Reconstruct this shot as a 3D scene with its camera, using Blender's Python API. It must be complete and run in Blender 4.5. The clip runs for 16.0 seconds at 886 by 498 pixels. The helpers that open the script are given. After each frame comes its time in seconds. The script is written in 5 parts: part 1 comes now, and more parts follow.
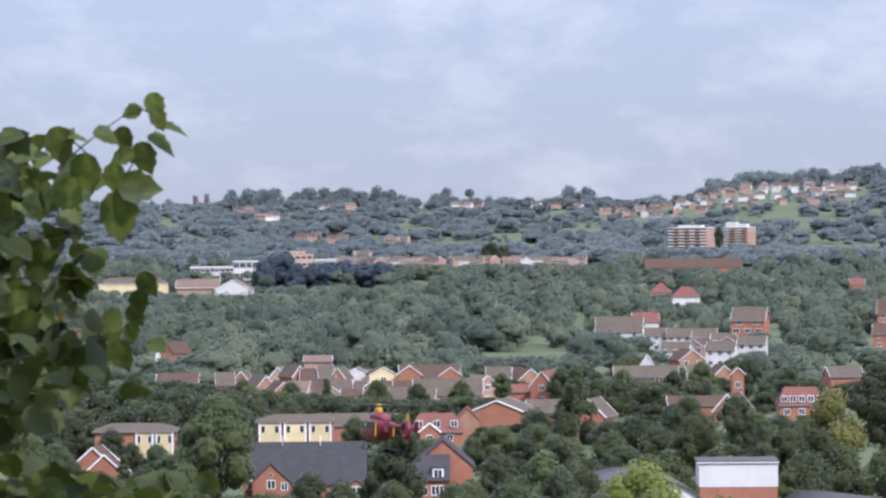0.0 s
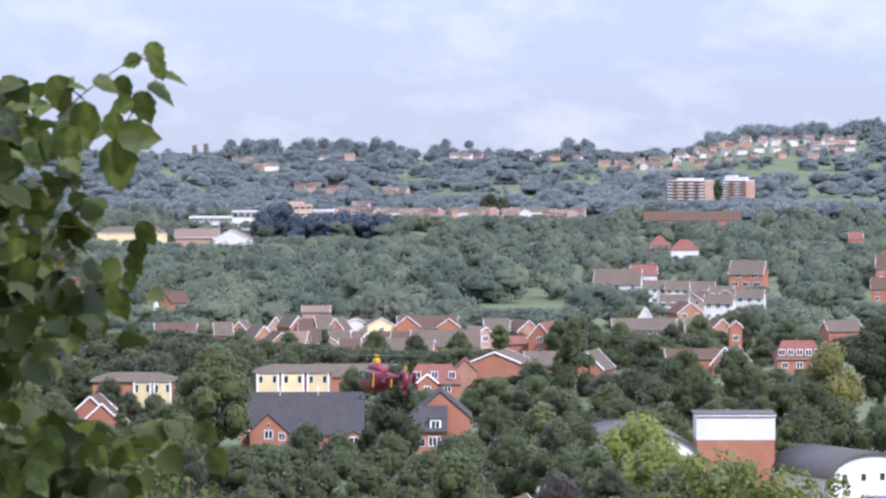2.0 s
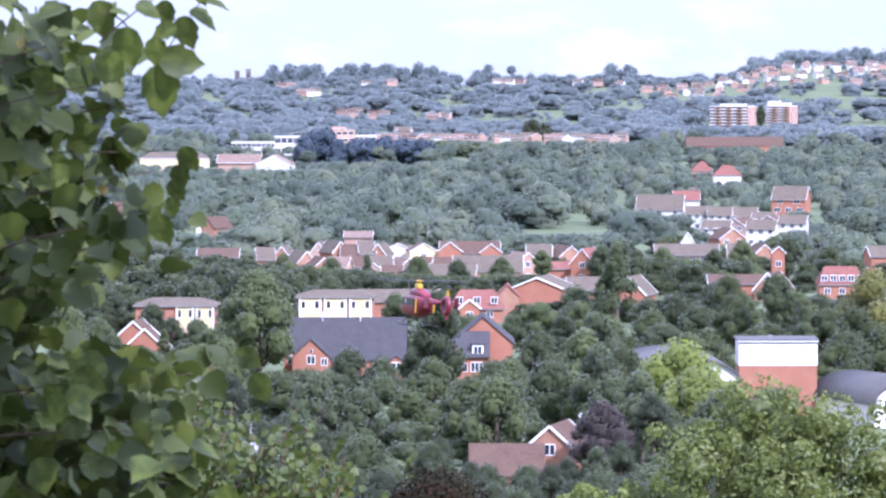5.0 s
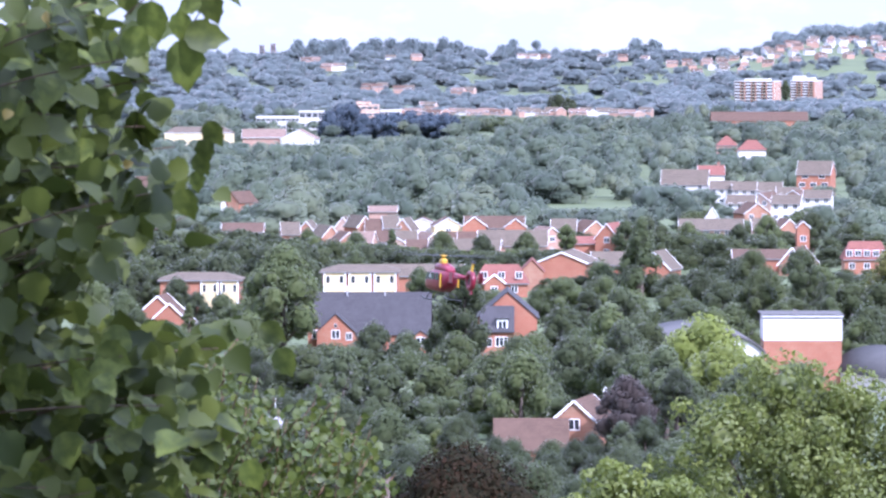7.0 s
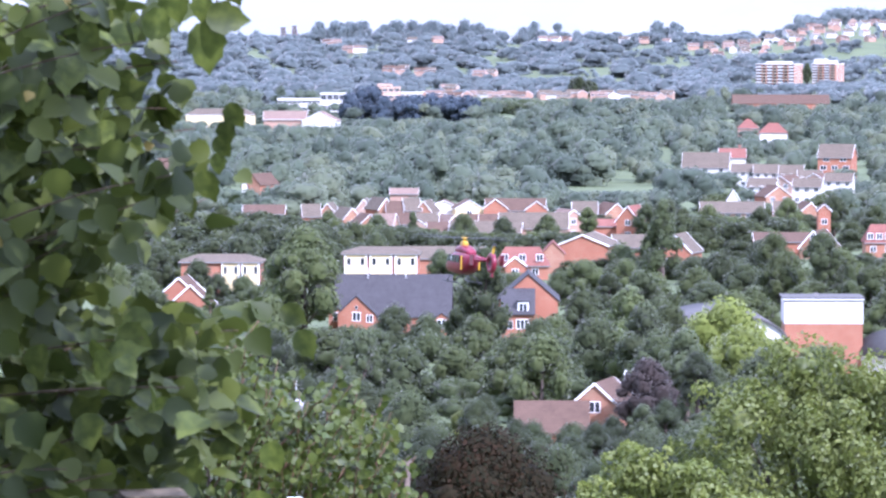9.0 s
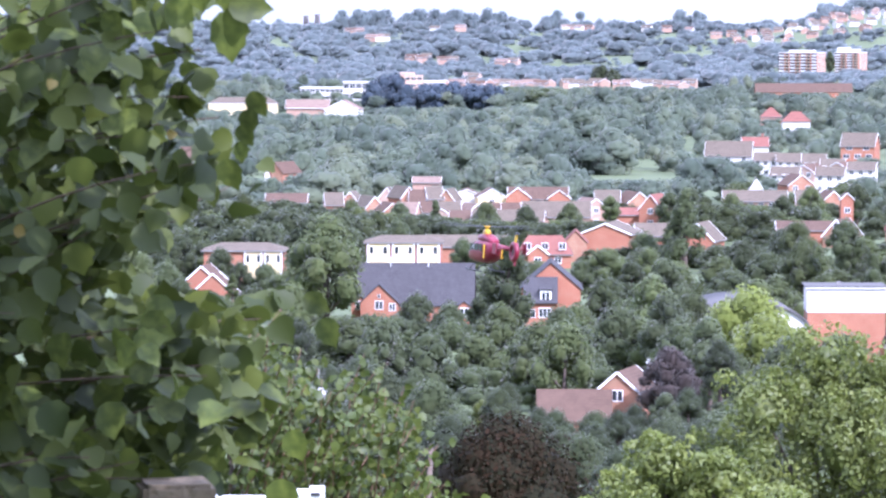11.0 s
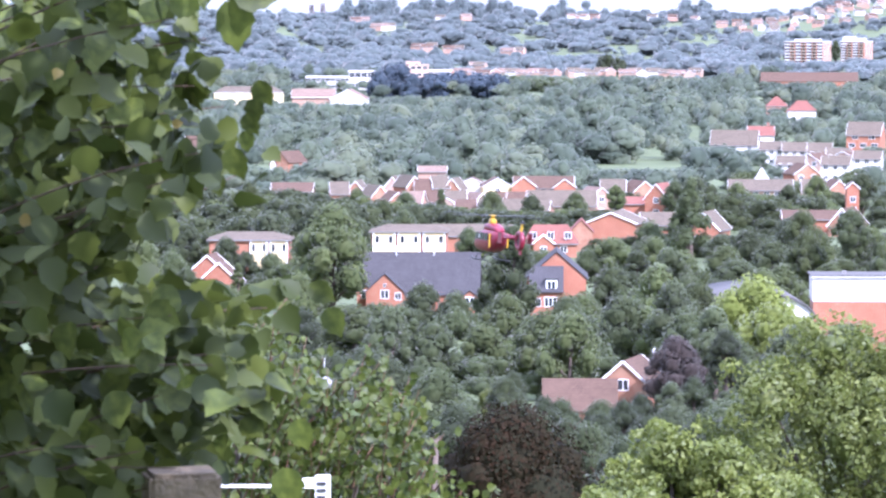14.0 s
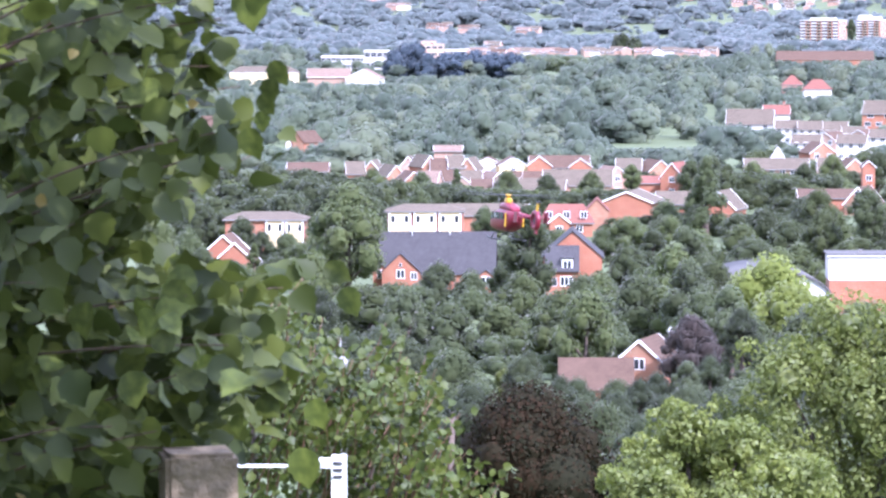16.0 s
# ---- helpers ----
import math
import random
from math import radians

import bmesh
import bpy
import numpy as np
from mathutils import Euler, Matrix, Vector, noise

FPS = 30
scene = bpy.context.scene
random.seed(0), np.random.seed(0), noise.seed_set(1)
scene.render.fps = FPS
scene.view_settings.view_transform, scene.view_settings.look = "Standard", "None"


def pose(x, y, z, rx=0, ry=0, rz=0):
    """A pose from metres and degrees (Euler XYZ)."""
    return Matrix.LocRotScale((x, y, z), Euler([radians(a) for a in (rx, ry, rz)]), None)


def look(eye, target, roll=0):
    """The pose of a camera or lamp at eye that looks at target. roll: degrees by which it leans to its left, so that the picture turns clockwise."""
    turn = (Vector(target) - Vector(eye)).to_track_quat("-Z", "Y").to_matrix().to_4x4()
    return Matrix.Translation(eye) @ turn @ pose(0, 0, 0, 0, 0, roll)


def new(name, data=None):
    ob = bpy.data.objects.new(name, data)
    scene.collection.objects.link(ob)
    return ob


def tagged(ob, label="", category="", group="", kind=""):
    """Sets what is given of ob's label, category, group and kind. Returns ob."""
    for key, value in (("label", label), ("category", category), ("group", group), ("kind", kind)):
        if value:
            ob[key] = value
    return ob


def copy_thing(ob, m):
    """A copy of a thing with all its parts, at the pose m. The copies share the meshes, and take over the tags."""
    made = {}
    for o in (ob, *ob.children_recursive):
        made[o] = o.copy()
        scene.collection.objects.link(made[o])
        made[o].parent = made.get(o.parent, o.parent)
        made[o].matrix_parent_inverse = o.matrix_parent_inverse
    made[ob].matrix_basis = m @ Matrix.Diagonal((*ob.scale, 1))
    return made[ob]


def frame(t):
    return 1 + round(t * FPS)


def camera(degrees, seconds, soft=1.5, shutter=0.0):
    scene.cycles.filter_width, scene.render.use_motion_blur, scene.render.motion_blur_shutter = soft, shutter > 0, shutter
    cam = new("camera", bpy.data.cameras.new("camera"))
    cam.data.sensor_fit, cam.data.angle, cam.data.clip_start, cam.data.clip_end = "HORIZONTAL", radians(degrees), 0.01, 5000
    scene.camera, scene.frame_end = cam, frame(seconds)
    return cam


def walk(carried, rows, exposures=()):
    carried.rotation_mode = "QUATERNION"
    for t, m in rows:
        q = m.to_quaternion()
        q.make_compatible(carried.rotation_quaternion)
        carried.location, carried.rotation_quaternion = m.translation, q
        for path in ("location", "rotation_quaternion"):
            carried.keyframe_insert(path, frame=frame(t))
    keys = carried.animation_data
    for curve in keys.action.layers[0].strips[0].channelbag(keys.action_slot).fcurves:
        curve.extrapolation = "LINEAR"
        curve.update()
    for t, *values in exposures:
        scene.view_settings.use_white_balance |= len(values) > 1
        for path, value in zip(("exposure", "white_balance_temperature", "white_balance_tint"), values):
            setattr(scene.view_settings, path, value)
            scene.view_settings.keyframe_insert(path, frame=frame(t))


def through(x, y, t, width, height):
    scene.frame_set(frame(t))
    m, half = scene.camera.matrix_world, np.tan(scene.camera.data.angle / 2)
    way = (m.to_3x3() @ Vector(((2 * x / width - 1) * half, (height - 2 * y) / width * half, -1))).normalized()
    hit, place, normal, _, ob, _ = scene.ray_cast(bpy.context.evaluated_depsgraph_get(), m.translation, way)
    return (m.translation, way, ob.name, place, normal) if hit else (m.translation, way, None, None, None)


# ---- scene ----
# A hill-top view over a town: the camera stands on one spot and turns.
EYE = 46.0
cam = camera(12.0, 16.0, soft=2.4)
cam.data.dof.use_dof, cam.data.dof.focus_distance, cam.data.dof.aperture_fstop = True, 600, 28
ROWS = [  # seconds, yaw, pitch, roll
    (0.0, 0.000, -0.699, 0.470),
    (0.5, -0.176, -0.440, 0.386),
    (1.0, -0.366, -0.750, 0.251),
    (1.5, -0.244, -1.080, 0.210),
    (2.0, -0.009, -1.362, 0.075),
    (2.5, 0.123, -1.561, 0.071),
    (3.0, 0.256, -1.712, 0.070),
    (3.5, 0.267, -1.799, -0.005),
    (4.0, 0.392, -2.060, 0.081),
    (4.2, 0.464, -2.188, 0.081),
    (6.3, 0.673, -2.529, 0.037),
    (6.5, 0.750, -2.613, 0.037),
    (7.0, 0.903, -2.717, 0.041),
    (7.5, 0.987, -2.721, 0.040),
    (8.0, 1.089, -2.833, 0.042),
    (8.5, 1.126, -2.877, 0.011),
    (9.0, 1.193, -2.957, -0.056),
    (9.2, 1.183, -2.940, -0.056),
    (11.3, 1.533, -3.128, -0.062),
    (11.5, 1.541, -3.136, -0.062),
    (12.0, 1.566, -3.207, -0.062),
    (12.5, 1.547, -3.159, -0.059),
    (13.0, 1.609, -3.274, -0.065),
    (13.5, 1.605, -3.262, -0.020),
    (14.0, 1.577, -3.260, -0.045),
    (14.5, 1.550, -3.289, -0.007),
    (15.0, 1.575, -3.453, 0.034),
    (15.5, 1.733, -3.489, 0.087),
    (16.0, 1.785, -3.538, 0.086)
]
walk(cam, [(t, pose(0, 0, EYE, 90 + pitch, roll, yaw)) for t, yaw, pitch, roll in ROWS],
     exposures=[(0.0, 0.38, 5480, 21), (1.5, 0.56, 5480, 22), (3.5, 1.01, 5180, 32), (7.0, 1.30, 5030, 31), (16.0, 1.65, 5140, 31)])

# ---- light ----
SUN_ELEVATION, SUN_SIDE = 41.0, 38.0      # the sun stands high behind the camera, to its right
sun_from = Vector((math.sin(radians(SUN_SIDE)) * math.cos(radians(SUN_ELEVATION)),
                   -math.cos(radians(SUN_SIDE)) * math.cos(radians(SUN_ELEVATION)),
                   math.sin(radians(SUN_ELEVATION))))
sun = new("sun", bpy.data.lights.new("sun", "SUN"))
sun.data.energy, sun.data.angle, sun.data.color = 3.5, radians(0.6), (1.0, 0.93, 0.84)
sun.matrix_world = look(sun_from * 100, (0, 0, 0))

world = bpy.data.worlds.new("sky")
scene.world = world
world.use_nodes = True
wn, wl = world.node_tree.nodes, world.node_tree.links
wn.clear()
out = wn.new("ShaderNodeOutputWorld")
sky = wn.new("ShaderNodeTexSky")
sky.sky_type, sky.sun_disc = "NISHITA", False
sky.sun_elevation, sky.sun_rotation = radians(SUN_ELEVATION), radians(180 - SUN_SIDE)
sky.air_density, sky.dust_density, sky.ozone_density = 1.0, 0.1, 6.0
bg = wn.new("ShaderNodeBackground")
bg.inputs[1].default_value = 0.075
coord = wn.new("ShaderNodeTexCoord")
stretch = wn.new("ShaderNodeMapping")
stretch.inputs["Scale"].default_value = (15, 15, 34)
puffs = wn.new("ShaderNodeTexNoise")
puffs.inputs["Scale"].default_value, puffs.inputs["Detail"].default_value, puffs.inputs["Roughness"].default_value = 1.7, 8, 0.6
tones = wn.new("ShaderNodeValToRGB")      # thin grey-blue haze to white cloud
tones.color_ramp.elements[0].position, tones.color_ramp.elements[1].position = 0.44, 0.66
tones.color_ramp.elements[0].color, tones.color_ramp.elements[1].color = (0.62, 0.66, 0.71, 1), (0.86, 0.86, 0.86, 1)
lift = wn.new("ShaderNodeMix")
lift.data_type, lift.blend_type = "RGBA", "MULTIPLY"
lift.inputs[0].default_value, lift.inputs[7].default_value = 1.0, (8.15, 8.15, 8.15, 1)
mix = wn.new("ShaderNodeMix")
mix.data_type = "RGBA"
mix.inputs[0].default_value = 0.8
wl.new(coord.outputs["Generated"], stretch.inputs[0])
wl.new(stretch.outputs[0], puffs.inputs[0])
wl.new(puffs.outputs[0], tones.inputs[0])
wl.new(tones.outputs[0], lift.inputs[6])
height = wn.new("ShaderNodeSeparateXYZ")      # sky out of view made lighter overhead than at the horizon, to fill shade
law = wn.new("ShaderNodeMath")
law.operation, law.use_clamp = "MULTIPLY_ADD", False
law.inputs[1].default_value, law.inputs[2].default_value = 3.4, 1.0
floor_law = wn.new("ShaderNodeMath")
floor_law.operation = "MAXIMUM"
floor_law.inputs[1].default_value = 1.0
dome = wn.new("ShaderNodeMix")
dome.data_type, dome.blend_type = "RGBA", "MULTIPLY"
dome.inputs[0].default_value = 1.0
wl.new(coord.outputs["Generated"], height.inputs[0])
wl.new(height.outputs[2], law.inputs[0])
wl.new(law.outputs[0], floor_law.inputs[0])
wl.new(lift.outputs[2], dome.inputs[6])
wl.new(floor_law.outputs[0], dome.inputs[7])
wl.new(dome.outputs[2], mix.inputs[7])
wl.new(sky.outputs[0], mix.inputs[6])
wl.new(mix.outputs[2], bg.inputs[0])
wl.new(bg.outputs[0], out.inputs[0])


# ---- materials ----
def material(name, rough=0.7, metal=0.0):
    m = bpy.data.materials.new(name)
    m.use_nodes = True
    p = m.node_tree.nodes["Principled BSDF"]
    p.inputs["Roughness"].default_value, p.inputs["Metallic"].default_value = rough, metal
    return m, m.node_tree.nodes, m.node_tree.links, p


def mixed(n, l, a, b, fac):
    x = n.new("ShaderNodeMix")
    x.data_type = "RGBA"
    for slot, v in ((6, a), (7, b)):
        if isinstance(v, tuple):
            x.inputs[slot].default_value = (*v, 1)
        else:
            l.new(v, x.inputs[slot])
    if isinstance(fac, float):
        x.inputs[0].default_value = fac
    else:
        l.new(fac, x.inputs[0])
    return x.outputs[2]


def noise_of(n, l, scale, lo=0.35, hi=0.65, detail=4, stretch=None):
    c = n.new("ShaderNodeTexCoord")
    t = n.new("ShaderNodeTexNoise")
    t.inputs["Scale"].default_value, t.inputs["Detail"].default_value = scale, detail
    if stretch:
        mp = n.new("ShaderNodeMapping")
        mp.inputs["Scale"].default_value = stretch
        l.new(c.outputs["Object"], mp.inputs[0])
        l.new(mp.outputs[0], t.inputs[0])
    else:
        l.new(c.outputs["Object"], t.inputs[0])
    r = n.new("ShaderNodeMapRange")
    r.inputs[1].default_value, r.inputs[2].default_value = lo, hi
    l.new(t.outputs[0], r.inputs[0])
    return r.outputs[0]


def bumped(n, l, p, height, strength=0.3, distance=0.02):
    b = n.new("ShaderNodeBump")
    b.inputs["Strength"].default_value, b.inputs["Distance"].default_value = strength, distance
    l.new(height, b.inputs["Height"])
    l.new(b.outputs[0], p.inputs["Normal"])


def surface(name, a, b, fine=8.0, coarse=0.5, rough=0.8, bump=0.25, metal=0.0):
    """Two tones mixed by a fine grain, with broad stains over them."""
    m, n, l, p = material(name, rough, metal)
    grain = noise_of(n, l, fine)
    stain = noise_of(n, l, coarse, 0.4, 0.7)
    col = mixed(n, l, a, b, grain)
    col = mixed(n, l, col, tuple(0.75 * v for v in a), mixed(n, l, (0.0, 0.0, 0.0), (0.6, 0.6, 0.6), stain))
    ob = n.new("ShaderNodeObjectInfo")
    hv = n.new("ShaderNodeHueSaturation")
    rr = n.new("ShaderNodeMapRange")
    rr.inputs[3].default_value, rr.inputs[4].default_value = 0.88, 1.12
    l.new(ob.outputs["Random"], rr.inputs[0])
    l.new(rr.outputs[0], hv.inputs["Value"])
    l.new(col, hv.inputs["Color"])
    l.new(hv.outputs[0], p.inputs["Base Color"])
    bumped(n, l, p, grain, bump)
    return m


def brickwork(name, a, b, mortar):
    m, n, l, p = material(name, 0.85)
    c = n.new("ShaderNodeTexCoord")
    mp = n.new("ShaderNodeMapping")
    mp.inputs["Rotation"].default_value = (radians(90), 0, 0)
    t = n.new("ShaderNodeTexBrick")
    t.inputs["Scale"].default_value = 1.0
    t.inputs["Brick Width"].default_value, t.inputs["Row Height"].default_value = 0.225, 0.075
    t.inputs["Mortar Size"].default_value = 0.006
    for key, v in (("Color1", a), ("Color2", b), ("Mortar", mortar)):
        t.inputs[key].default_value = (*v, 1)
    l.new(c.outputs["Object"], mp.inputs[0])
    l.new(mp.outputs[0], t.inputs[0])
    stain = noise_of(n, l, 0.45, 0.35, 0.75)
    col = mixed(n, l, t.outputs[0], tuple(0.72 * v for v in a), mixed(n, l, (0.0, 0.0, 0.0), (0.7, 0.7, 0.7), stain))
    l.new(col, p.inputs["Base Color"])
    return m


def tiled(name, a, b, rows=0.34):
    """Roof tiles: courses across the slope, single tiles lighter and darker, moss in patches."""
    m, n, l, p = material(name, 0.92)
    p.inputs["Specular IOR Level"].default_value = 0.2
    c = n.new("ShaderNodeTexCoord")
    t = n.new("ShaderNodeTexBrick")
    t.inputs["Scale"].default_value = 1.0
    t.inputs["Brick Width"].default_value, t.inputs["Row Height"].default_value = 0.3, rows
    t.inputs["Mortar Size"].default_value = 0.025
    for key, v in (("Color1", a), ("Color2", b), ("Mortar", tuple(0.45 * q for q in a))):
        t.inputs[key].default_value = (*v, 1)
    l.new(c.outputs["Object"], t.inputs[0])
    patch = noise_of(n, l, 0.6, 0.4, 0.75)
    col = mixed(n, l, t.outputs[0], tuple(1.3 * v for v in b), mixed(n, l, (0.0, 0.0, 0.0), (0.55, 0.55, 0.55), patch))
    l.new(col, p.inputs["Base Color"])
    bumped(n, l, p, t.outputs["Fac"], 0.3, 0.03)
    return m


def foliage(name, a, b, c, broad=0.35, through=0.54, rough=0.75, gloss=0.35, sheen=0.32):
    """Leaves: each clump its own green between a and b, with broad drifts of c."""
    m, n, l, p = material(name, rough)
    g = n.new("ShaderNodeNewGeometry")
    col = mixed(n, l, a, b, g.outputs["Random Per Island"])
    col = mixed(n, l, col, c, mixed(n, l, (0.0, 0.0, 0.0), (0.7, 0.7, 0.7), noise_of(n, l, broad)))
    ob = n.new("ShaderNodeObjectInfo")
    hv = n.new("ShaderNodeHueSaturation")
    rr = n.new("ShaderNodeMapRange")
    rr.inputs[3].default_value, rr.inputs[4].default_value = 0.66, 1.22
    l.new(ob.outputs["Random"], rr.inputs[0])
    l.new(rr.outputs[0], hv.inputs["Value"])
    l.new(col, hv.inputs["Color"])
    l.new(hv.outputs[0], p.inputs["Base Color"])
    p.inputs["Specular IOR Level"].default_value = gloss     # leaf gloss; with the sheen it lifts dark foliage in place of haze
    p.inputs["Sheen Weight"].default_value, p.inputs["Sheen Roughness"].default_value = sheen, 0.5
    tr = n.new("ShaderNodeBsdfTranslucent")
    l.new(hv.outputs[0], tr.inputs[0])
    sh = n.new("ShaderNodeMixShader")
    sh.inputs[0].default_value = through
    l.new(p.outputs[0], sh.inputs[1])
    l.new(tr.outputs[0], sh.inputs[2])
    l.new(sh.outputs[0], n["Material Output"].inputs[0])
    return m


BRICK = brickwork("red brick", (0.335, 0.124, 0.069), (0.280, 0.099, 0.056), (0.330, 0.247, 0.160))
BRICK_PALE = brickwork("pale red brick", (0.400, 0.240, 0.174), (0.340, 0.202, 0.145), (0.400, 0.326, 0.255))
BRICK_BROWN = brickwork("brown brick", (0.28, 0.13, 0.09), (0.23, 0.10, 0.07), (0.3, 0.25, 0.2))
WHITE = surface("white plaster", (0.60, 0.58, 0.54), (0.54, 0.52, 0.49), 3, 0.4)
CREAM = surface("cream plaster", (0.633, 0.513, 0.283), (0.586, 0.463, 0.247), 3, 0.4)
ORANGE = surface("pale ochre plaster", (0.56, 0.37, 0.26), (0.50, 0.33, 0.23), 3, 0.4)
PINK = surface("pale cream panel", (0.42, 0.35, 0.26), (0.37, 0.31, 0.23), 3, 0.4)
PAINT = surface("white painted wood", (0.82, 0.82, 0.80), (0.76, 0.76, 0.74), 12, 1.0, 0.5)
CLADDING = surface("white cladding", (0.660, 0.637, 0.607), (0.620, 0.598, 0.570), 2, 0.3, 0.45, 0.08)
SLATE = tiled("dark slate roof", (0.066, 0.062, 0.064), (0.050, 0.047, 0.049), 0.25)
TILE_GREY = tiled("grey-brown concrete tiles", (0.125, 0.100, 0.073), (0.102, 0.081, 0.060))
TILE_BROWN = tiled("brown tiles", (0.108, 0.068, 0.048), (0.088, 0.055, 0.039))
TILE_RED = tiled("terracotta tiles", (0.203, 0.086, 0.065), (0.166, 0.070, 0.053))
TILE_PALE = tiled("faded pink tiles", (0.196, 0.136, 0.107), (0.164, 0.115, 0.089))
METAL = surface("grey sheet metal", (0.279, 0.261, 0.248), (0.233, 0.221, 0.208), 2, 0.3, 0.45, 0.08, 0.3)
METAL_DULL = surface("weathered dull grey sheet metal", (0.100, 0.095, 0.092), (0.084, 0.080, 0.078), 2, 0.3, 0.85, 0.08, 0.0)
METAL_DULL.node_tree.nodes["Principled BSDF"].inputs["Specular IOR Level"].default_value = 0.1
GLASS, gn, gl, gp = material("dark window glass", 0.08)
gp.inputs["Base Color"].default_value = (0.03, 0.035, 0.04, 1)
BARK = surface("bark", (0.12, 0.09, 0.07), (0.07, 0.055, 0.045), 14, 2, 0.9, 0.6)
TWIG = surface("brown twig bark", (0.075, 0.042, 0.022), (0.045, 0.030, 0.018), 40, 6, 0.8, 0.3)
SHOOT = surface("reddish shoot bark", (0.150, 0.078, 0.040), (0.105, 0.060, 0.032), 40, 6, 0.7, 0.3)
STONE = surface("weathered timber", (0.165, 0.126, 0.078), (0.098, 0.078, 0.050), 22, 4, 0.9, 0.5)
LEAF_MID = foliage("mid green leaves", (0.089, 0.116, 0.036), (0.128, 0.150, 0.045), (0.078, 0.102, 0.038))
LEAF_DARK = foliage("dark green leaves", (0.068, 0.089, 0.033), (0.096, 0.117, 0.040), (0.063, 0.083, 0.034))
LEAF_DEEP = foliage("deep green leaves", (0.052, 0.069, 0.028), (0.073, 0.091, 0.034), (0.046, 0.063, 0.028))
LEAF_LIME = foliage("yellow-green leaves", (0.165, 0.200, 0.034), (0.228, 0.258, 0.048), (0.138, 0.172, 0.036))
LEAF_GOLD = foliage("golden green leaves", (0.180, 0.180, 0.038), (0.276, 0.250, 0.060), (0.106, 0.130, 0.043))
LEAF_COPPER = foliage("copper brown leaves", (0.035, 0.016, 0.006), (0.019, 0.022, 0.009), (0.016, 0.016, 0.006), 0.6, 0.3, 0.8, 0.15, 0.0)
LEAF_PLUM = foliage("dull purple-brown leaves", (0.067, 0.048, 0.042), (0.083, 0.060, 0.050), (0.060, 0.052, 0.042))
LEAF_GREY = foliage("grey-green leaves", (0.091, 0.116, 0.048), (0.124, 0.146, 0.062), (0.082, 0.106, 0.048))
# the three valley wood greens are lifted, with some haze painted into the colour
LEAF_WOOD = foliage("valley wood leaves with a haze tint", (0.106, 0.135, 0.086), (0.129, 0.157, 0.097), (0.095, 0.121, 0.086), 0.06, 0.5, 0.85, 0.28, 0.25)
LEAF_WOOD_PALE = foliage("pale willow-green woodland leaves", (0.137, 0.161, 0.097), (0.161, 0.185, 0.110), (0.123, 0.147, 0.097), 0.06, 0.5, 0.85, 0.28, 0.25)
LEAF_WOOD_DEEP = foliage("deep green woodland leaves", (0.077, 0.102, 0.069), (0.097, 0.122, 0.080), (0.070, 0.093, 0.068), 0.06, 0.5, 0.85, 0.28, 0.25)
# both far greens are paled and blued: distance haze put into the leaf colour
LEAF_FAR_HAZED = foliage("far woodland leaves in haze-tinted blue-green", (0.164, 0.205, 0.199), (0.185, 0.227, 0.217), (0.154, 0.197, 0.195), 0.035, 0.55, 0.85, 0.5, 0.5)
LEAF_FAR_HAZED_DEEP = foliage("deeper far woodland leaves in haze-tinted blue-green", (0.133, 0.169, 0.163), (0.154, 0.190, 0.182), (0.121, 0.158, 0.158), 0.035, 0.55, 0.85, 0.5, 0.5)
LEAF_NEAR = foliage("fresh green leaves", (0.149, 0.184, 0.032), (0.250, 0.278, 0.059), (0.106, 0.138, 0.028), 2.0, 0.5, 0.5, 0.5, 0.1)
LEAF_BIG = foliage("broad green leaves", (0.040, 0.058, 0.010), (0.160, 0.188, 0.032), (0.036, 0.053, 0.010), 3.0, 0.34, 0.55, 0.26, 0.0)
LEAF_SHRUB = foliage("small bush leaves", (0.058, 0.086, 0.012), (0.128, 0.150, 0.024), (0.034, 0.050, 0.008), 2.5, 0.35, 0.5, 0.35, 0.0)
LEAF_BELT = foliage("dark evergreen needles", (0.038, 0.054, 0.070), (0.050, 0.068, 0.084), (0.034, 0.050, 0.068), 0.05, 0.2, 0.8, 0.3, 0.1)
LEAF_YELLOW = foliage("yellowed leaves", (0.300, 0.228, 0.036), (0.330, 0.252, 0.054), (0.270, 0.198, 0.030), 3.0, 0.3, 0.5)
GRASS = surface("meadow grass", (0.066, 0.088, 0.030), (0.085, 0.105, 0.038), 0.6, 0.02, 0.9, 0.5)


# ---- building helpers ----
def part(name, bm, mat, parent, label=""):
    me = bpy.data.meshes.new(name)
    bm.to_mesh(me)
    bm.free()
    me.materials.append(mat)
    ob = new(name, me)
    ob.parent = parent
    return tagged(ob, label)


def thing(name, m, label, category, group=""):
    ob = new(name)
    ob.empty_display_size = 0.5
    ob.matrix_world = m
    return tagged(ob, label, category, group)


def mesh_from(name, verts, faces, mat, parent=None, smooth=False):
    me = bpy.data.meshes.new(name)
    nv, nf, k = len(verts), len(faces), faces.shape[1]
    me.vertices.add(nv)
    me.vertices.foreach_set("co", np.asarray(verts, np.float32).ravel())
    me.loops.add(nf * k)
    me.loops.foreach_set("vertex_index", np.asarray(faces, np.int32).ravel())
    me.polygons.add(nf)
    me.polygons.foreach_set("loop_start", np.arange(0, nf * k, k, dtype=np.int32))
    me.polygons.foreach_set("use_smooth", np.full(nf, smooth))
    me.update(calc_edges=True)
    me.materials.append(mat)
    ob = new(name, me)
    ob.parent = parent
    return ob


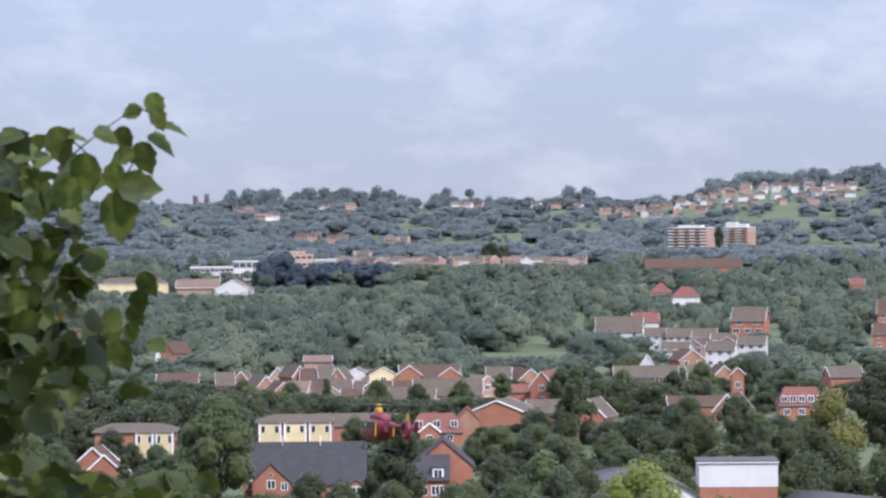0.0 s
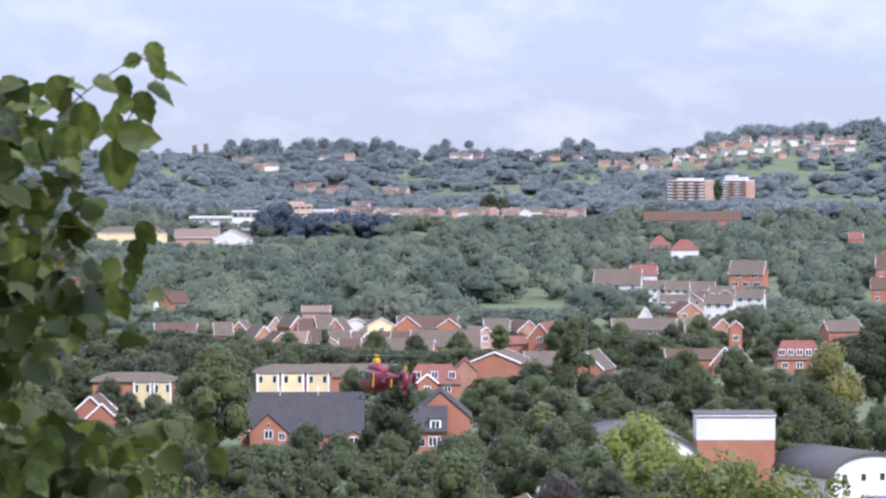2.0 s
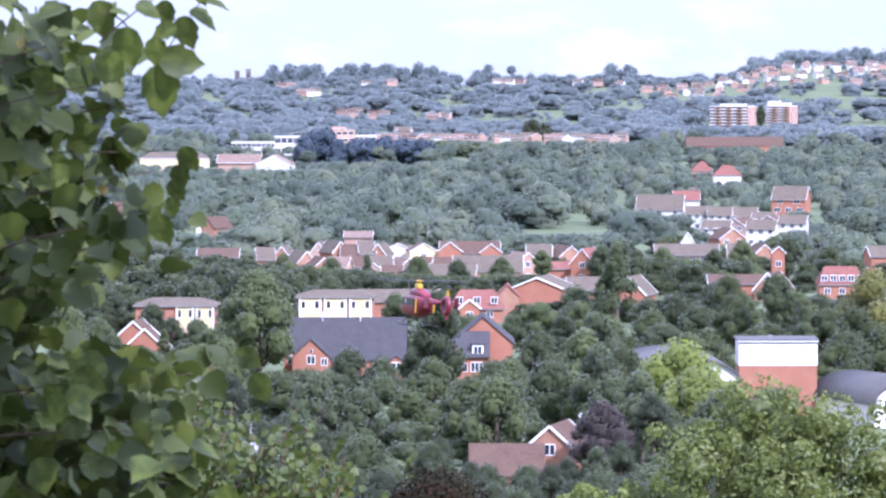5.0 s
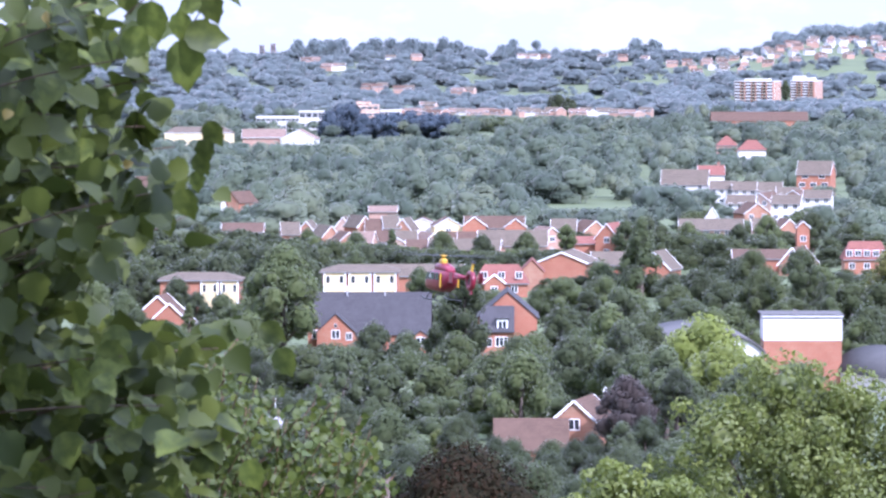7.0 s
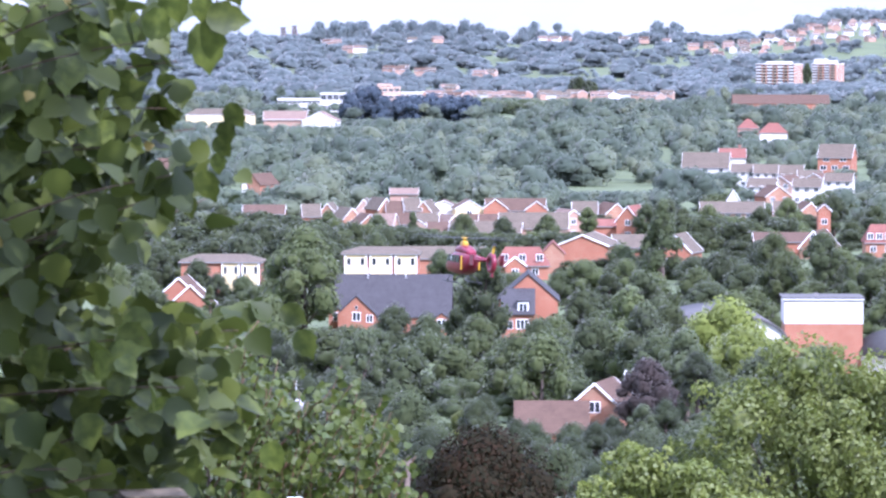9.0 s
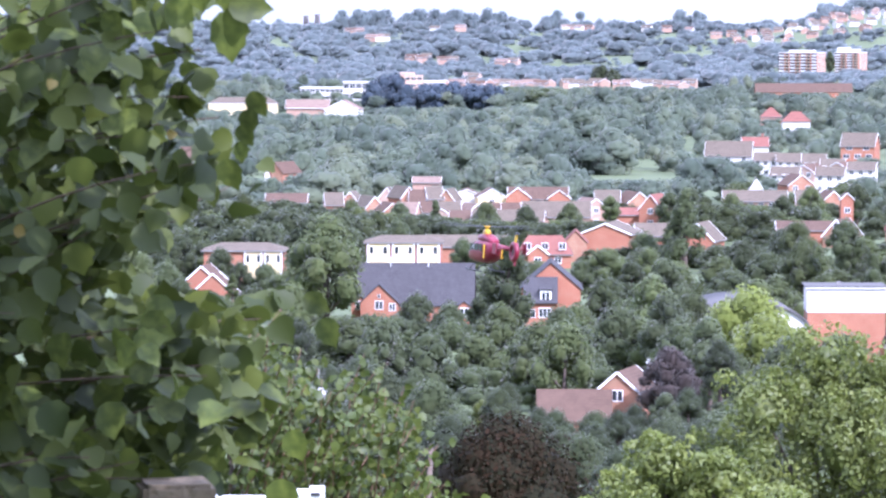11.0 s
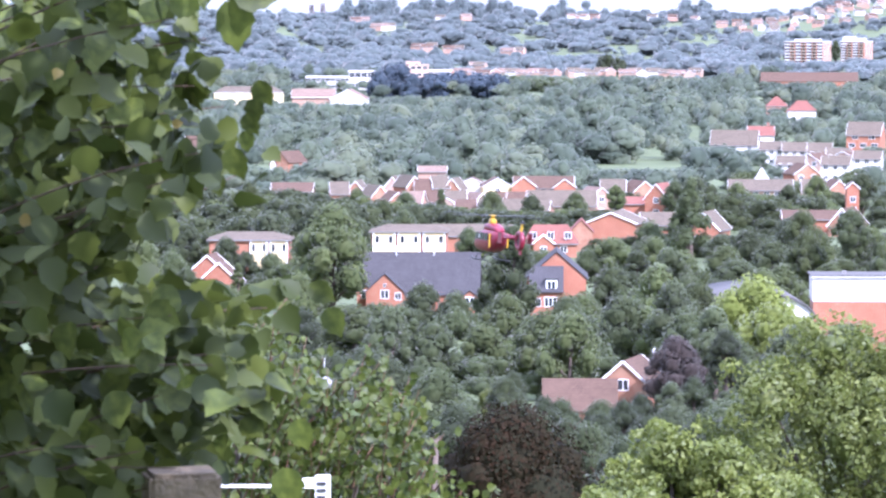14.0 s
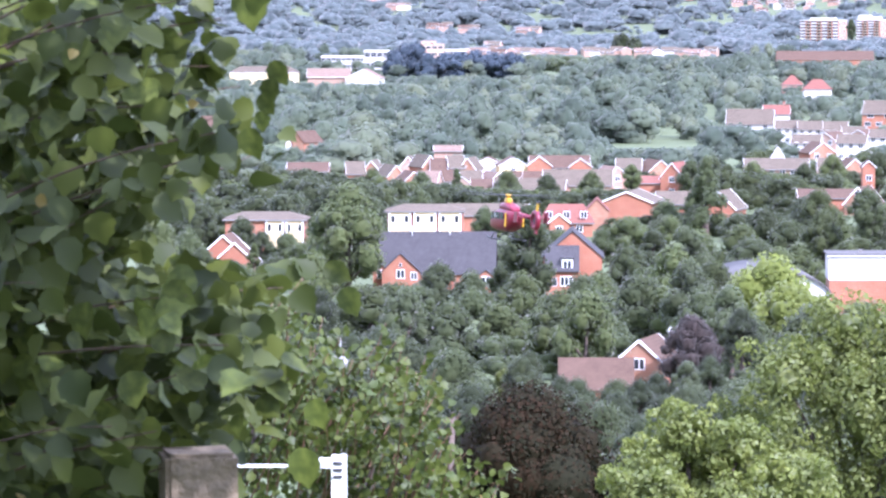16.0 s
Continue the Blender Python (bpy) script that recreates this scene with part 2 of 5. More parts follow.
def box(bm, x0, x1, y0, y1, z0, z1, m=None):
    vs = bmesh.ops.create_cube(bm, size=1, matrix=Matrix.LocRotScale(
        ((x0 + x1) / 2, (y0 + y1) / 2, (z0 + z1) / 2), None, (x1 - x0, y1 - y0, z1 - z0)))["verts"]
    if m is not None:
        bmesh.ops.transform(bm, matrix=m, verts=vs)
    return bm


def boxed(*a):
    return box(bmesh.new(), *a)


def bar(bm, a, b, w, h):
    """A straight timber of section w x h from a to b."""
    a, b = Vector(a), Vector(b)
    q = (b - a).to_track_quat("Y", "Z").to_matrix().to_4x4()
    return box(bm, -w / 2, w / 2, 0, (b - a).length, -h / 2, h / 2, Matrix.Translation(a) @ q)


def tube(bm, points, radii, sides=6):
    """A tapered, bent tube along the points."""
    rings = []
    for i, (p, r) in enumerate(zip(points, radii)):
        a, b = Vector(points[max(i - 1, 0)]), Vector(points[min(i + 1, len(points) - 1)])
        q = (b - a).to_track_quat("Z", "Y")
        rings.append([bm.verts.new(Vector(p) + q @ Vector((r * math.cos(2 * math.pi * k / sides), r * math.sin(2 * math.pi * k / sides), 0)))
                      for k in range(sides)])
    for a, b in zip(rings, rings[1:]):
        for k in range(sides):
            bm.faces.new((a[k], a[(k + 1) % sides], b[(k + 1) % sides], b[k])).smooth = True
    bm.faces.new(rings[0][::-1])
    bm.faces.new(rings[-1])
    return bm


def smoothstep(a, b, v):
    t = min(max((v - a) / (b - a), 0.0), 1.0)
    return t * t * (3 - 2 * t)


def terrain(x, y):
    """The hill under the camera, the flat valley, and the hills beyond."""
    a = 44.4 - 0.165 * max(y, -60)
    near = 0.5 * (a + math.sqrt(a * a + 9)) - 0.05
    far = (33 + 21 * smoothstep(215, 330, x * 4400 / max(y, 3000))) * smoothstep(3000, 4450, y)
    roll = 0.6 * noise.noise(Vector((x / 160, y / 160, 0))) if y > 330 else 0
    return near + far + roll


# ---- ground ----
def ground_sheet():
    ys = [-400, -200, -60, 0, 20, 50, 90, 140, 190, 230, 260, 290, 330, 400] + list(range(500, 4901, 100))
    xs = [-3500, -2200, -1500, -1000] + list(range(-800, 801, 50)) + [1000, 1500, 2200, 3500]
    v = np.array([(x, y, terrain(x, y)) for y in ys for x in xs])
    w = len(xs)
    f = np.array([(j * w + i, j * w + i + 1, (j + 1) * w + i + 1, (j + 1) * w + i) for j in range(len(ys) - 1) for i in range(w - 1)])
    g = mesh_from("ground", v, f, GRASS, None, True)
    tagged(g, "green meadow and garden ground of hill, valley and far slopes", "ground", "", "structure")


ground_sheet()
sight_lines = []      # kept clear from the camera: (lowest and highest slope sideways, slope of the lowest clear sight, distance)


def keep_clear(x, y, half, z):
    sight_lines.append(((x - half) / y, (x + half) / y, (z - EYE) / y, y))


def headroom(x, y, half):
    """The greatest height that a tree there may have without hiding a house or field from the camera."""
    a, b, best = (x - half) / y, (x + half) / y, 99.0
    for lo, hi, slope, d in sight_lines:
        if a < hi and b > lo:
            if abs(y - d - 3) < 7:
                return -9.0
            if y < d:
                best = min(best, EYE + slope * y)
    return best


# ---- houses ----
WINDOW_MESHES = {}


def shared(name, key, make, mat):
    if key not in WINDOW_MESHES:
        bm = make()
        me = bpy.data.meshes.new(name)
        bm.to_mesh(me)
        bm.free()
        me.materials.append(mat)
        WINDOW_MESHES[key] = me
    return new(name, WINDOW_MESHES[key])


def window(parent, m, w, h, bars=1):
    """A white frame slab with dark panes set into it."""
    w, h = round(w, 2), round(h, 2)
    t = min(0.11, w * 0.09)
    ob = shared("window", (w, h), lambda: boxed(-w / 2, w / 2, -0.06, 0.02, 0, h), PAINT)
    ob.parent = parent
    ob.matrix_basis = m
    pw = (w - t * (bars + 2)) / (bars + 1)
    for i in range(bars + 1):
        p = shared("pane", (w, h, bars), lambda: boxed(-pw / 2, pw / 2, -0.075, -0.05, t, h - t), GLASS)
        p.parent = ob
        p.location = (-w / 2 + t + pw / 2 + i * (pw + t), 0, 0)
    return ob


def house(x, y, turn, length, depth, eave, ridge, wall, roof, label, front=(), gable=(), barge=True, hip=0.0, chimney=(),
          view=0.45, base=None, gutter=False, over=0.35, group="", name="house", win=(1.3, 1.3), clear=True):
    """A house whose ridge runs along its own x. front: window columns on each floor of the long side towards -y; gable: the same on the -x end."""
    g = terrain(x, y) if base is None else base
    eave, ridge = eave - g, ridge - g
    h = thing(name, pose(x, y, g - 0.3, 0, 0, turn), label, "house", group)
    L, D, e, r = length / 2, depth / 2, eave + 0.3, ridge + 0.3
    bm = bmesh.new()
    if hip:
        box(bm, -L, L, -D, D, 0, e)
    else:
        pts = [(-D, 0), (D, 0), (D, e), (0, r - 0.12), (-D, e)]
        ends = [[bm.verts.new((s * L, py, pz)) for py, pz in pts] for s in (-1, 1)]
        bm.faces.new(ends[0][::-1])
        bm.faces.new(ends[1])
        for i in range(5):
            j = (i + 1) % 5
            bm.faces.new((ends[0][i], ends[0][j], ends[1][j], ends[1][i]))
    part("wall", bm, wall, h)
    bm = bmesh.new()
    o, t = over, 0.16
    drop = (r - e) / D * o
    if hip:
        q = L + o - hip
        low = [bm.verts.new(v) for v in ((-L - o, -D - o, e - drop), (L + o, -D - o, e - drop), (L + o, D + o, e - drop), (-L - o, D + o, e - drop))]
        a, b = bm.verts.new((-q, 0, r)), bm.verts.new((q, 0, r))
        base_low = [bm.verts.new((v.co.x, v.co.y, v.co.z - 0.22)) for v in low]
        bm.faces.new((low[0], low[1], b, a))
        bm.faces.new((low[2], low[3], a, b))
        bm.faces.new((low[1], low[2], b))
        bm.faces.new((low[3], low[0], a))
        for i in range(4):
            bm.faces.new((low[i], base_low[i], base_low[(i + 1) % 4], low[(i + 1) % 4]))
        bm.faces.new(base_low[::-1])
    else:
        for s in (-1, 1):
            v = [bm.verts.new((px, s * py, pz)) for px in (-L - o * 0.6, L + o * 0.6)
                 for py, pz in ((0, r), (D + o, e - drop), (D + o, e - drop - t), (0, r - t))]
            for f in ((0, 1, 5, 4), (1, 2, 6, 5), (2, 3, 7, 6), (3, 0, 4, 7), (0, 3, 2, 1), (4, 5, 6, 7)):
                bm.faces.new([v[i] for i in f])
    bmesh.ops.recalc_face_normals(bm, faces=bm.faces)
    part("roof", bm, roof, h)
    if barge and not hip:
        for s in (-1, 1):
            for k in (-1, 1):
                c = s * (L + o * 0.6 + 0.03)
                part("bargeboard", bar(bmesh.new(), (c, k * (D + o), e - drop - 0.08), (c, 0, r - 0.1), 0.06, 0.27 if y < 900 else 0.16), PAINT, h, "white bargeboard")
    if barge:
        part("fascia", boxed(-L - o + 0.02, L + o - 0.02, -D - o - 0.05, -D - o + 0.03, e - drop - 0.24, e - drop - 0.04), PAINT if gutter else METAL, h, "gutter board")
    ww, wh = win
    for nf, floor in zip(front, range(9)):
        for i in range(nf):
            window(h, pose(-L + 2 * L * (i + 0.5) / nf, -D, 1.2 + floor * 2.6), ww, wh)
    for nf, floor in zip(gable, range(9)):
        for i in range(nf):
            window(h, pose(-L, D - 2 * D * (i + 0.5) / nf, 1.2 + floor * 2.6, 0, 0, -90), ww, wh)
    for cx in chimney:
        part("chimney", boxed(cx - 0.45, cx + 0.45, -0.3, 0.3, r - 0.8, r + 1.0), BRICK_BROWN, h)
        for k in (-0.2, 0.2):
            part("chimney_pot", tube(bmesh.new(), [(cx + k, 0, r + 1.0), (cx + k, 0, r + 1.35)], [0.12, 0.1]), TILE_RED, h)
    if clear:
        a = radians(turn)
        keep_clear(x, y, abs(L * math.cos(a)) + abs(D * math.sin(a)), g + 0.3 + (eave - 0.3) * view)
    return h


def gable_house(x, y, width, long, eave, ridge, wall, roof, label, turn=90, **k):
    """A house with its gable towards the viewer; y is the gable's distance."""
    return house(x, y + long / 2, turn, long, width, eave, ridge, wall, roof, label, **k)


def aerial(parent, x, y, z, tall):
    """A television aerial on a pole."""
    pole = part("aerial", tube(bmesh.new(), [(x, y, z - 0.6), (x, y, z + tall)], [0.04, 0.035], 6), PAINT, parent, "thin pale television aerial")
    part("aerial_boom", bar(bmesh.new(), (x - 0.7, y, z + tall - 0.15), (x + 0.9, y, z + tall - 0.05), 0.05, 0.05), PAINT, pole)
    for k in range(4):
        c = x - 0.5 + 0.4 * k
        part("aerial_element", bar(bmesh.new(), (c, y - 0.05, z + tall - 0.45), (c, y - 0.05, z + tall + 0.2), 0.035, 0.035), PAINT, pole)


# ---- the nearest houses ----
house(2.4, 466, 0, 8.00, 8, 2.14, 5.14, BRICK, TILE_BROWN, "red brick house with a brown tiled roof among trees", view=1.0, barge=False)
near_gable = gable_house(8.3, 468, 5.6, 9, 4.46, 6.95, BRICK, TILE_BROWN, "red brick gable with white bargeboards under a brown roof", turn=76, gable=(1, 1), view=0.6)
aerial(near_gable, 1.0, -2.2, 6.16 - terrain(6.65, 468) + 0.3, 1.6)


def slate_house():
    """The long slate-roofed house with brick gables to the front."""
    d = 640
    x = -20.9
    h = house(x, d + 6, 0, 17.59, 13, 2.93, 8.76, BRICK, SLATE,
              "long red brick house with dark slate roof and front gables", barge=False, view=1.0)
    g = terrain(x, d + 6)
    z0 = g - 0.3
    for u, w, top, eave, fwd in ((-26.3, 5.66, 5.93, 3.27, 3.5), (-29.3, 2.57, 4.13, 3.10, 1.5),
                                 (-13.47, 3.26, 3.27, 2.07, 1.5)):
        bm = bmesh.new()
        c, hw, y0, y1 = u - x, w / 2, -6.5 - fwd, -1.0
        rings = [[bm.verts.new((c + px, py, pz)) for px, pz in ((-hw, 0), (hw, 0), (hw, eave - z0), (0, top - z0), (-hw, eave - z0))] for py in (y0, y1)]
        bm.faces.new(rings[0])
        bm.faces.new(rings[1][::-1])
        for i in range(5):
            bm.faces.new((rings[0][(i + 1) % 5], rings[0][i], rings[1][i], rings[1][(i + 1) % 5]))
        part("front_gable", bm, BRICK, h, "red brick front gable")
        for s in (-1, 1):
            bm = bmesh.new()
            slope = (top - eave) / hw
            a, b = (c, top - z0 + 0.12), (c + s * (hw + 0.25), eave - z0 - 0.25 * slope + 0.12)
            v = [bm.verts.new(p) for yy in (y0 - 0.2, y1) for p in ((a[0], yy, a[1]), (b[0], yy, b[1]), (b[0], yy, b[1] - 0.14), (a[0], yy, a[1] - 0.14))]
            for f in ((0, 1, 5, 4), (1, 2, 6, 5), (2, 3, 7, 6), (3, 0, 4, 7), (0, 3, 2, 1), (4, 5, 6, 7)):
                bm.faces.new([v[i] for i in f])
            bmesh.ops.recalc_face_normals(bm, faces=bm.faces)
            part("gable_roof", bm, SLATE, h)
        window(h, pose(c, y0, eave - z0 - 1.1), 1.3, 1.4)
        if w > 5:
            window(h, pose(c, y0, top - z0 - 2.0), 0.45, 0.6, 0)
            window(h, pose(c + 2.0, y0, eave - z0 - 1.3), 1.0, 1.2)
    for px in (-4.0, 1.8):
        part("ridge_flue", tube(bmesh.new(), [(px, -0.6, 7.39 - z0), (px, -0.6, 9.10 - z0 + 0.6)], [0.06, 0.05]), PAINT, h, "thin pale flue")
    aerial(h, -9.3, 0.0, 8.76 - z0, 2.0)
    keep_clear(-26.5, 633, 3.5, 1.55)
    keep_clear(-15.79, 640, 5.0, 3.96)


slate_house()


def brick_end():
    """The brick gable beside it, with a slate-roofed wing and a white dormer before its west half."""
    xc, yc = -0.3, 647
    h = gable_house(xc, 640, 9.0, 14, 5.3, 9.2, BRICK, SLATE, "tall red brick gable end with a dark slate side roof", turn=90, barge=False, view=0.4)
    z0 = terrain(xc, yc) - 0.3

    def wing_box(x0, x1, y0, y1, lo, hi):
        return boxed(y0 - yc, y1 - yc, xc - x1, xc - x0, lo - z0, hi - z0)

    part("side_wing", wing_box(-4.2, 0.55, 633.6, 640, z0, 3.5), BRICK, h)
    bm = bmesh.new()
    v = [bm.verts.new((yy - yc, xc - xx, zz - z0)) for zz in (0.0, 0.2) for xx, yy, zz in
         ((-4.5, 633.2, 3.3 + zz), (0.75, 633.2, 3.3 + zz), (0.75, 639.9, 6.8 + zz), (-4.5, 639.9, 6.8 + zz))]
    for f in ((0, 1, 2, 3), (4, 7, 6, 5), (0, 4, 5, 1), (1, 5, 6, 2), (2, 6, 7, 3), (3, 7, 4, 0)):
        bm.faces.new([v[i] for i in f])
    bmesh.ops.recalc_face_normals(bm, faces=bm.faces)
    part("side_roof", bm, SLATE, h, "dark slate lean-to roof")
    part("dormer", wing_box(-1.9, -0.25, 634.1, 637.5, 3.6, 5.3), PAINT, h, "white dormer")
    part("dormer_roof", wing_box(-2.05, -0.1, 633.9, 637.8, 5.3, 5.5), SLATE, h)
    window(h, pose(634.1 - yc, xc + 1.08, 3.85 - z0, 0, 0, -90), 1.35, 1.25, 1)
    window(h, pose(633.6 - yc, xc + 1.2, 1.2 - z0, 0, 0, -90), 1.9, 1.5, 2)
    window(h, pose(633.6 - yc, xc + 3.0, 1.2 - z0, 0, 0, -90), 0.8, 1.3, 0)


brick_end()
gable_house(-57.5, 692, 8.0, 8, 1.9, 5.5, BRICK, TILE_BROWN, "red brick gable with broad white bargeboards", turn=84, view=0.5)
gable_house(-55.1, 684, 6.6, 5, 1.75, 4.78, BRICK, TILE_BROWN, "red brick gable with broad white bargeboards", turn=84, view=0.5)


def cream_block(x, y, length, depth, eave, ridge, bays, label, view, first=0):
    """A brick block with cream plastered bays between brick piers, under a hipped roof."""
    h = house(x, y, 0, length, depth, eave, ridge, BRICK, TILE_GREY, label, hip=depth * 0.36, view=view, over=0.5)
    top = eave - terrain(x, y) + 0.3
    step = length / bays
    for i in range(first, bays):
        c = -length / 2 + step * (i + 0.5)
        part("cream_bay", boxed(c - step * 0.42, c + step * 0.42, -depth / 2 - 0.25, -depth / 2 + 0.1, 0, top - 0.35), CREAM, h, "cream plastered bay")
        for k in (-0.27, 0.27):
            window(h, pose(c + k * step, -depth / 2 - 0.25, top - 2.2), step * 0.17, 1.35, 0)
        for k in (-0.42, 0.42):
            part("white_column", boxed(c + k * step - 0.12, c + k * step + 0.12, -depth / 2 - 0.4, -depth / 2 - 0.2, 0, top - 0.3), PAINT, h, "white painted column")
    return h


cream_block(-27.0, 764, 13.6, 9, 6.0, 7.0, 3, "red brick block with three cream bays and a grey hipped roof", 0.3)
cream_block(-53.3, 728, 13.66, 9, 6.45, 7.5, 4, "red brick block with cream bays and a grey hipped roof", 0.35, 2)
house(-16.3, 800, 0, 15.02, 10, 3.31, 5.24, BRICK, TILE_GREY, "red brick block with a long grey tiled roof", view=0.9)
house(-1.5, 786, 0, 9.69, 9, 2.80, 5.85, BRICK, TILE_RED, "red brick house with a terracotta roof", front=(2, 3), hip=2.0, view=0.45)
gable_house(-2.8, 780, 3.6, 4, 2.92, 4.38, BRICK, TILE_RED, "small red brick porch gable with white boards", gable=(1,), view=0.4)
gable_house(4.3, 800, 4.29, 9, 3.96, 6.10, BRICK, TILE_RED, "red brick house with a red roof", barge=False, view=0.6)
gable_house(11.4, 824, 9.72, 14, 4.35, 6.34, BRICK, TILE_GREY, "broad red brick gable with white bargeboards", turn=80, view=0.2, over=0.5)
house(20.6, 850, 0, 8, 9, 2.92, 5.20, BRICK, TILE_GREY, "red brick house with a grey-brown roof", view=0.9)
gable_house(29.4, 824, 6.63, 10, 3.14, 6.45, BRICK, TILE_GREY, "red brick gable with a white verge beside a cedar", turn=75, view=0.5)
house(52.0, 860, 0, 13, 9, 3.57, 5.18, BRICK, TILE_BROWN, "red brick house with a brown roof among trees", view=0.9)
gable_house(58.6, 850, 5.70, 9, 2.70, 6.00, BRICK, TILE_BROWN, "red brick gable with white bargeboards", turn=70, gable=(1, 1), view=0.5)
house(72.7, 862, 0, 9.01, 9, 3.47, 6.71, BRICK, TILE_RED, "red brick house with a red hipped roof and white windows", front=(3, 5), hip=1.6, view=0.1)
gable_house(64.8, 930, 2.74, 5, 6.85, 8.10, BRICK, TILE_BROWN, "narrow red brick house end", gable=(0, 1), view=0.1)


# ---- sports hall group ----
def white_hall():
    d, x = 560, 39.0
    g = terrain(x, d)
    h = thing("hall", pose(x, d + 5, g), "flat-roofed hall of white cladding above red brick", "building")
    w = 10.36 / 2
    z1, z2, z3 = 7.2 - g, 10.5 - g, 10.75 - g
    part("brick_base", boxed(-w, w, -5, 2.5, -0.5, z1), BRICK, h)
    part("cladding", boxed(-w - 0.06, w + 0.06, -5.06, 2.56, z1, z2), CLADDING, h, "white cladding panels")
    part("roof_trim", boxed(-w - 0.3, w + 0.2, -5.36, -5.2, z2 - 0.1, z2 + 0.04), PAINT, h, "white roof trim")
    for i in range(1, 6):
        c = -w + 2 * w * i / 6
        part("cladding_joint", boxed(c - 0.03, c + 0.03, -5.09, -5.05, z1 + 0.05, z2 - 0.02), CLADDING, h)
    bm = box(bmesh.new(), -w - 0.35, w + 0.25, -5.4, 2.9, z2 + 0.045, z3)
    bmesh.ops.bevel(bm, geom=bm.edges[:], offset=0.05, segments=1, affect="EDGES")
    part("roof", bm, METAL_DULL, h, "dull grey metal roof")
    part("roof_vent", boxed(-1.1, -0.6, -2, -1.5, z3, z3 + 0.4), METAL, h)
    keep_clear(x, d, w, 4.71)


white_hall()


def barrel_hall(x, y, turn, width, length, spring, rise, label, windows):
    """A hall with a curved metal roof and a white rounded front."""
    g = terrain(x, y)
    h = thing("barrel_hall", pose(x, y, g, 0, 0, turn), label, "building")
    n = 20
    arc = [(-math.cos(math.pi * i / n) * width / 2, spring + math.sin(math.pi * i / n) * rise) for i in range(n + 1)]
    bm = bmesh.new()
    rings = [[bm.verts.new((px, py, pz)) for px, pz in [(-width / 2, -0.5)] + arc + [(width / 2, -0.5)]] for py in (0, length)]
    bm.faces.new(rings[0])
    bm.faces.new(rings[1][::-1])
    for i in range(len(rings[0]) - 1):
        bm.faces.new((rings[0][i + 1], rings[0][i], rings[1][i], rings[1][i + 1]))
    part("wall", bm, CLADDING, h, "white rounded front wall")
    bm = bmesh.new()
    shells = []
    for py in (-0.5, length + 0.3):
        for grow in (0.05, 0.3):
            shells.append([bm.verts.new((px * (1 + 2 * grow / width), py, spring + (pz - spring) * (1 + grow / rise) )) for px, pz in arc])
    a, b, c, e = shells
    for i in range(n):
        bm.faces.new((b[i], b[i + 1], e[i + 1], e[i])).smooth = True
        bm.faces.new((a[i + 1], a[i], c[i], c[i + 1]))
        bm.faces.new((a[i], a[i + 1], b[i + 1], b[i]))
        bm.faces.new((c[i + 1], c[i], e[i], e[i + 1]))
    part("roof", bm, METAL_DULL, h, "curved grey metal roof")
    for c in windows:
        window(h, pose(c, 0, spring - 0.4), 0.9, 1.1, 0)
    return h


barrel_hall(25.9, 552, 3, 15.2, 24, 5.5, 3.2, "barrel-roofed hall with a white rounded front behind a bright green tree", ())
annex = barrel_hall(56.0, 548, 24, 12.12, 17, 3.02, 3.09, "barrel-roofed white hall with small square windows", (-4.2, -1.4, 1.4, 4.2))
part("blue_sign", boxed(0.5, 5.9, -0.14, -0.02, -0.6, 0.7), surface("blue paint", (0.10, 0.25, 0.45), (0.09, 0.22, 0.42)), annex, "blue sign band")
keep_clear(54.5, 545, 8, 1.06)
keep_clear(35.0, 585, 3, 2.86)


# ---- the estate in the middle distance ----
def estate():
    """Rows of alike brick houses, some gable on, some broadside."""
    rng = random.Random(5)
    rows = [  # sideways slope of the row's start and end, distance, roof top, number of houses
        (-0.0545, -0.0415, 975, 5.8, 3), (-0.0415, -0.0225, 985, 7.0, 5), (-0.042, -0.002, 950, 5.2, 8), (-0.030, -0.002, 925, 4.6, 5),
        (0.010, 0.022, 985, 6.0, 2), (0.057, 0.068, 985, 6.6, 2)]
    for a, b, d, top, n in rows:
        for i in range(n):
            x = (a + (b - a) * (i + 0.5) / n) * d
            y = d + rng.uniform(-10, 10)
            w = (b - a) * d / n * 0.98
            top_i = top + rng.uniform(-0.5, 0.4)
            roof = rng.choice((TILE_GREY, TILE_GREY, TILE_BROWN, TILE_PALE))
            if rng.random() < 0.45:
                gable_house(x, y, min(w, 7.5), 9, max(top_i - 2.4, 2.6), top_i, rng.choice((BRICK, BRICK, BRICK_PALE)), roof,
                            "brick estate house with its gable to the street and white boards", gable=(1,), view=0.95, group="estate houses", turn=90 + rng.uniform(-25, 25), clear=i % 2 == 0)
            else:
                house(x, y, rng.uniform(-12, 12), w, 8, max(top_i - 2.6, 2.5), top_i, rng.choice((BRICK, BRICK_PALE)), roof,
                      "brick estate house with a long tiled roof", front=(3,), view=0.95, group="estate houses", clear=i % 2 == 0)


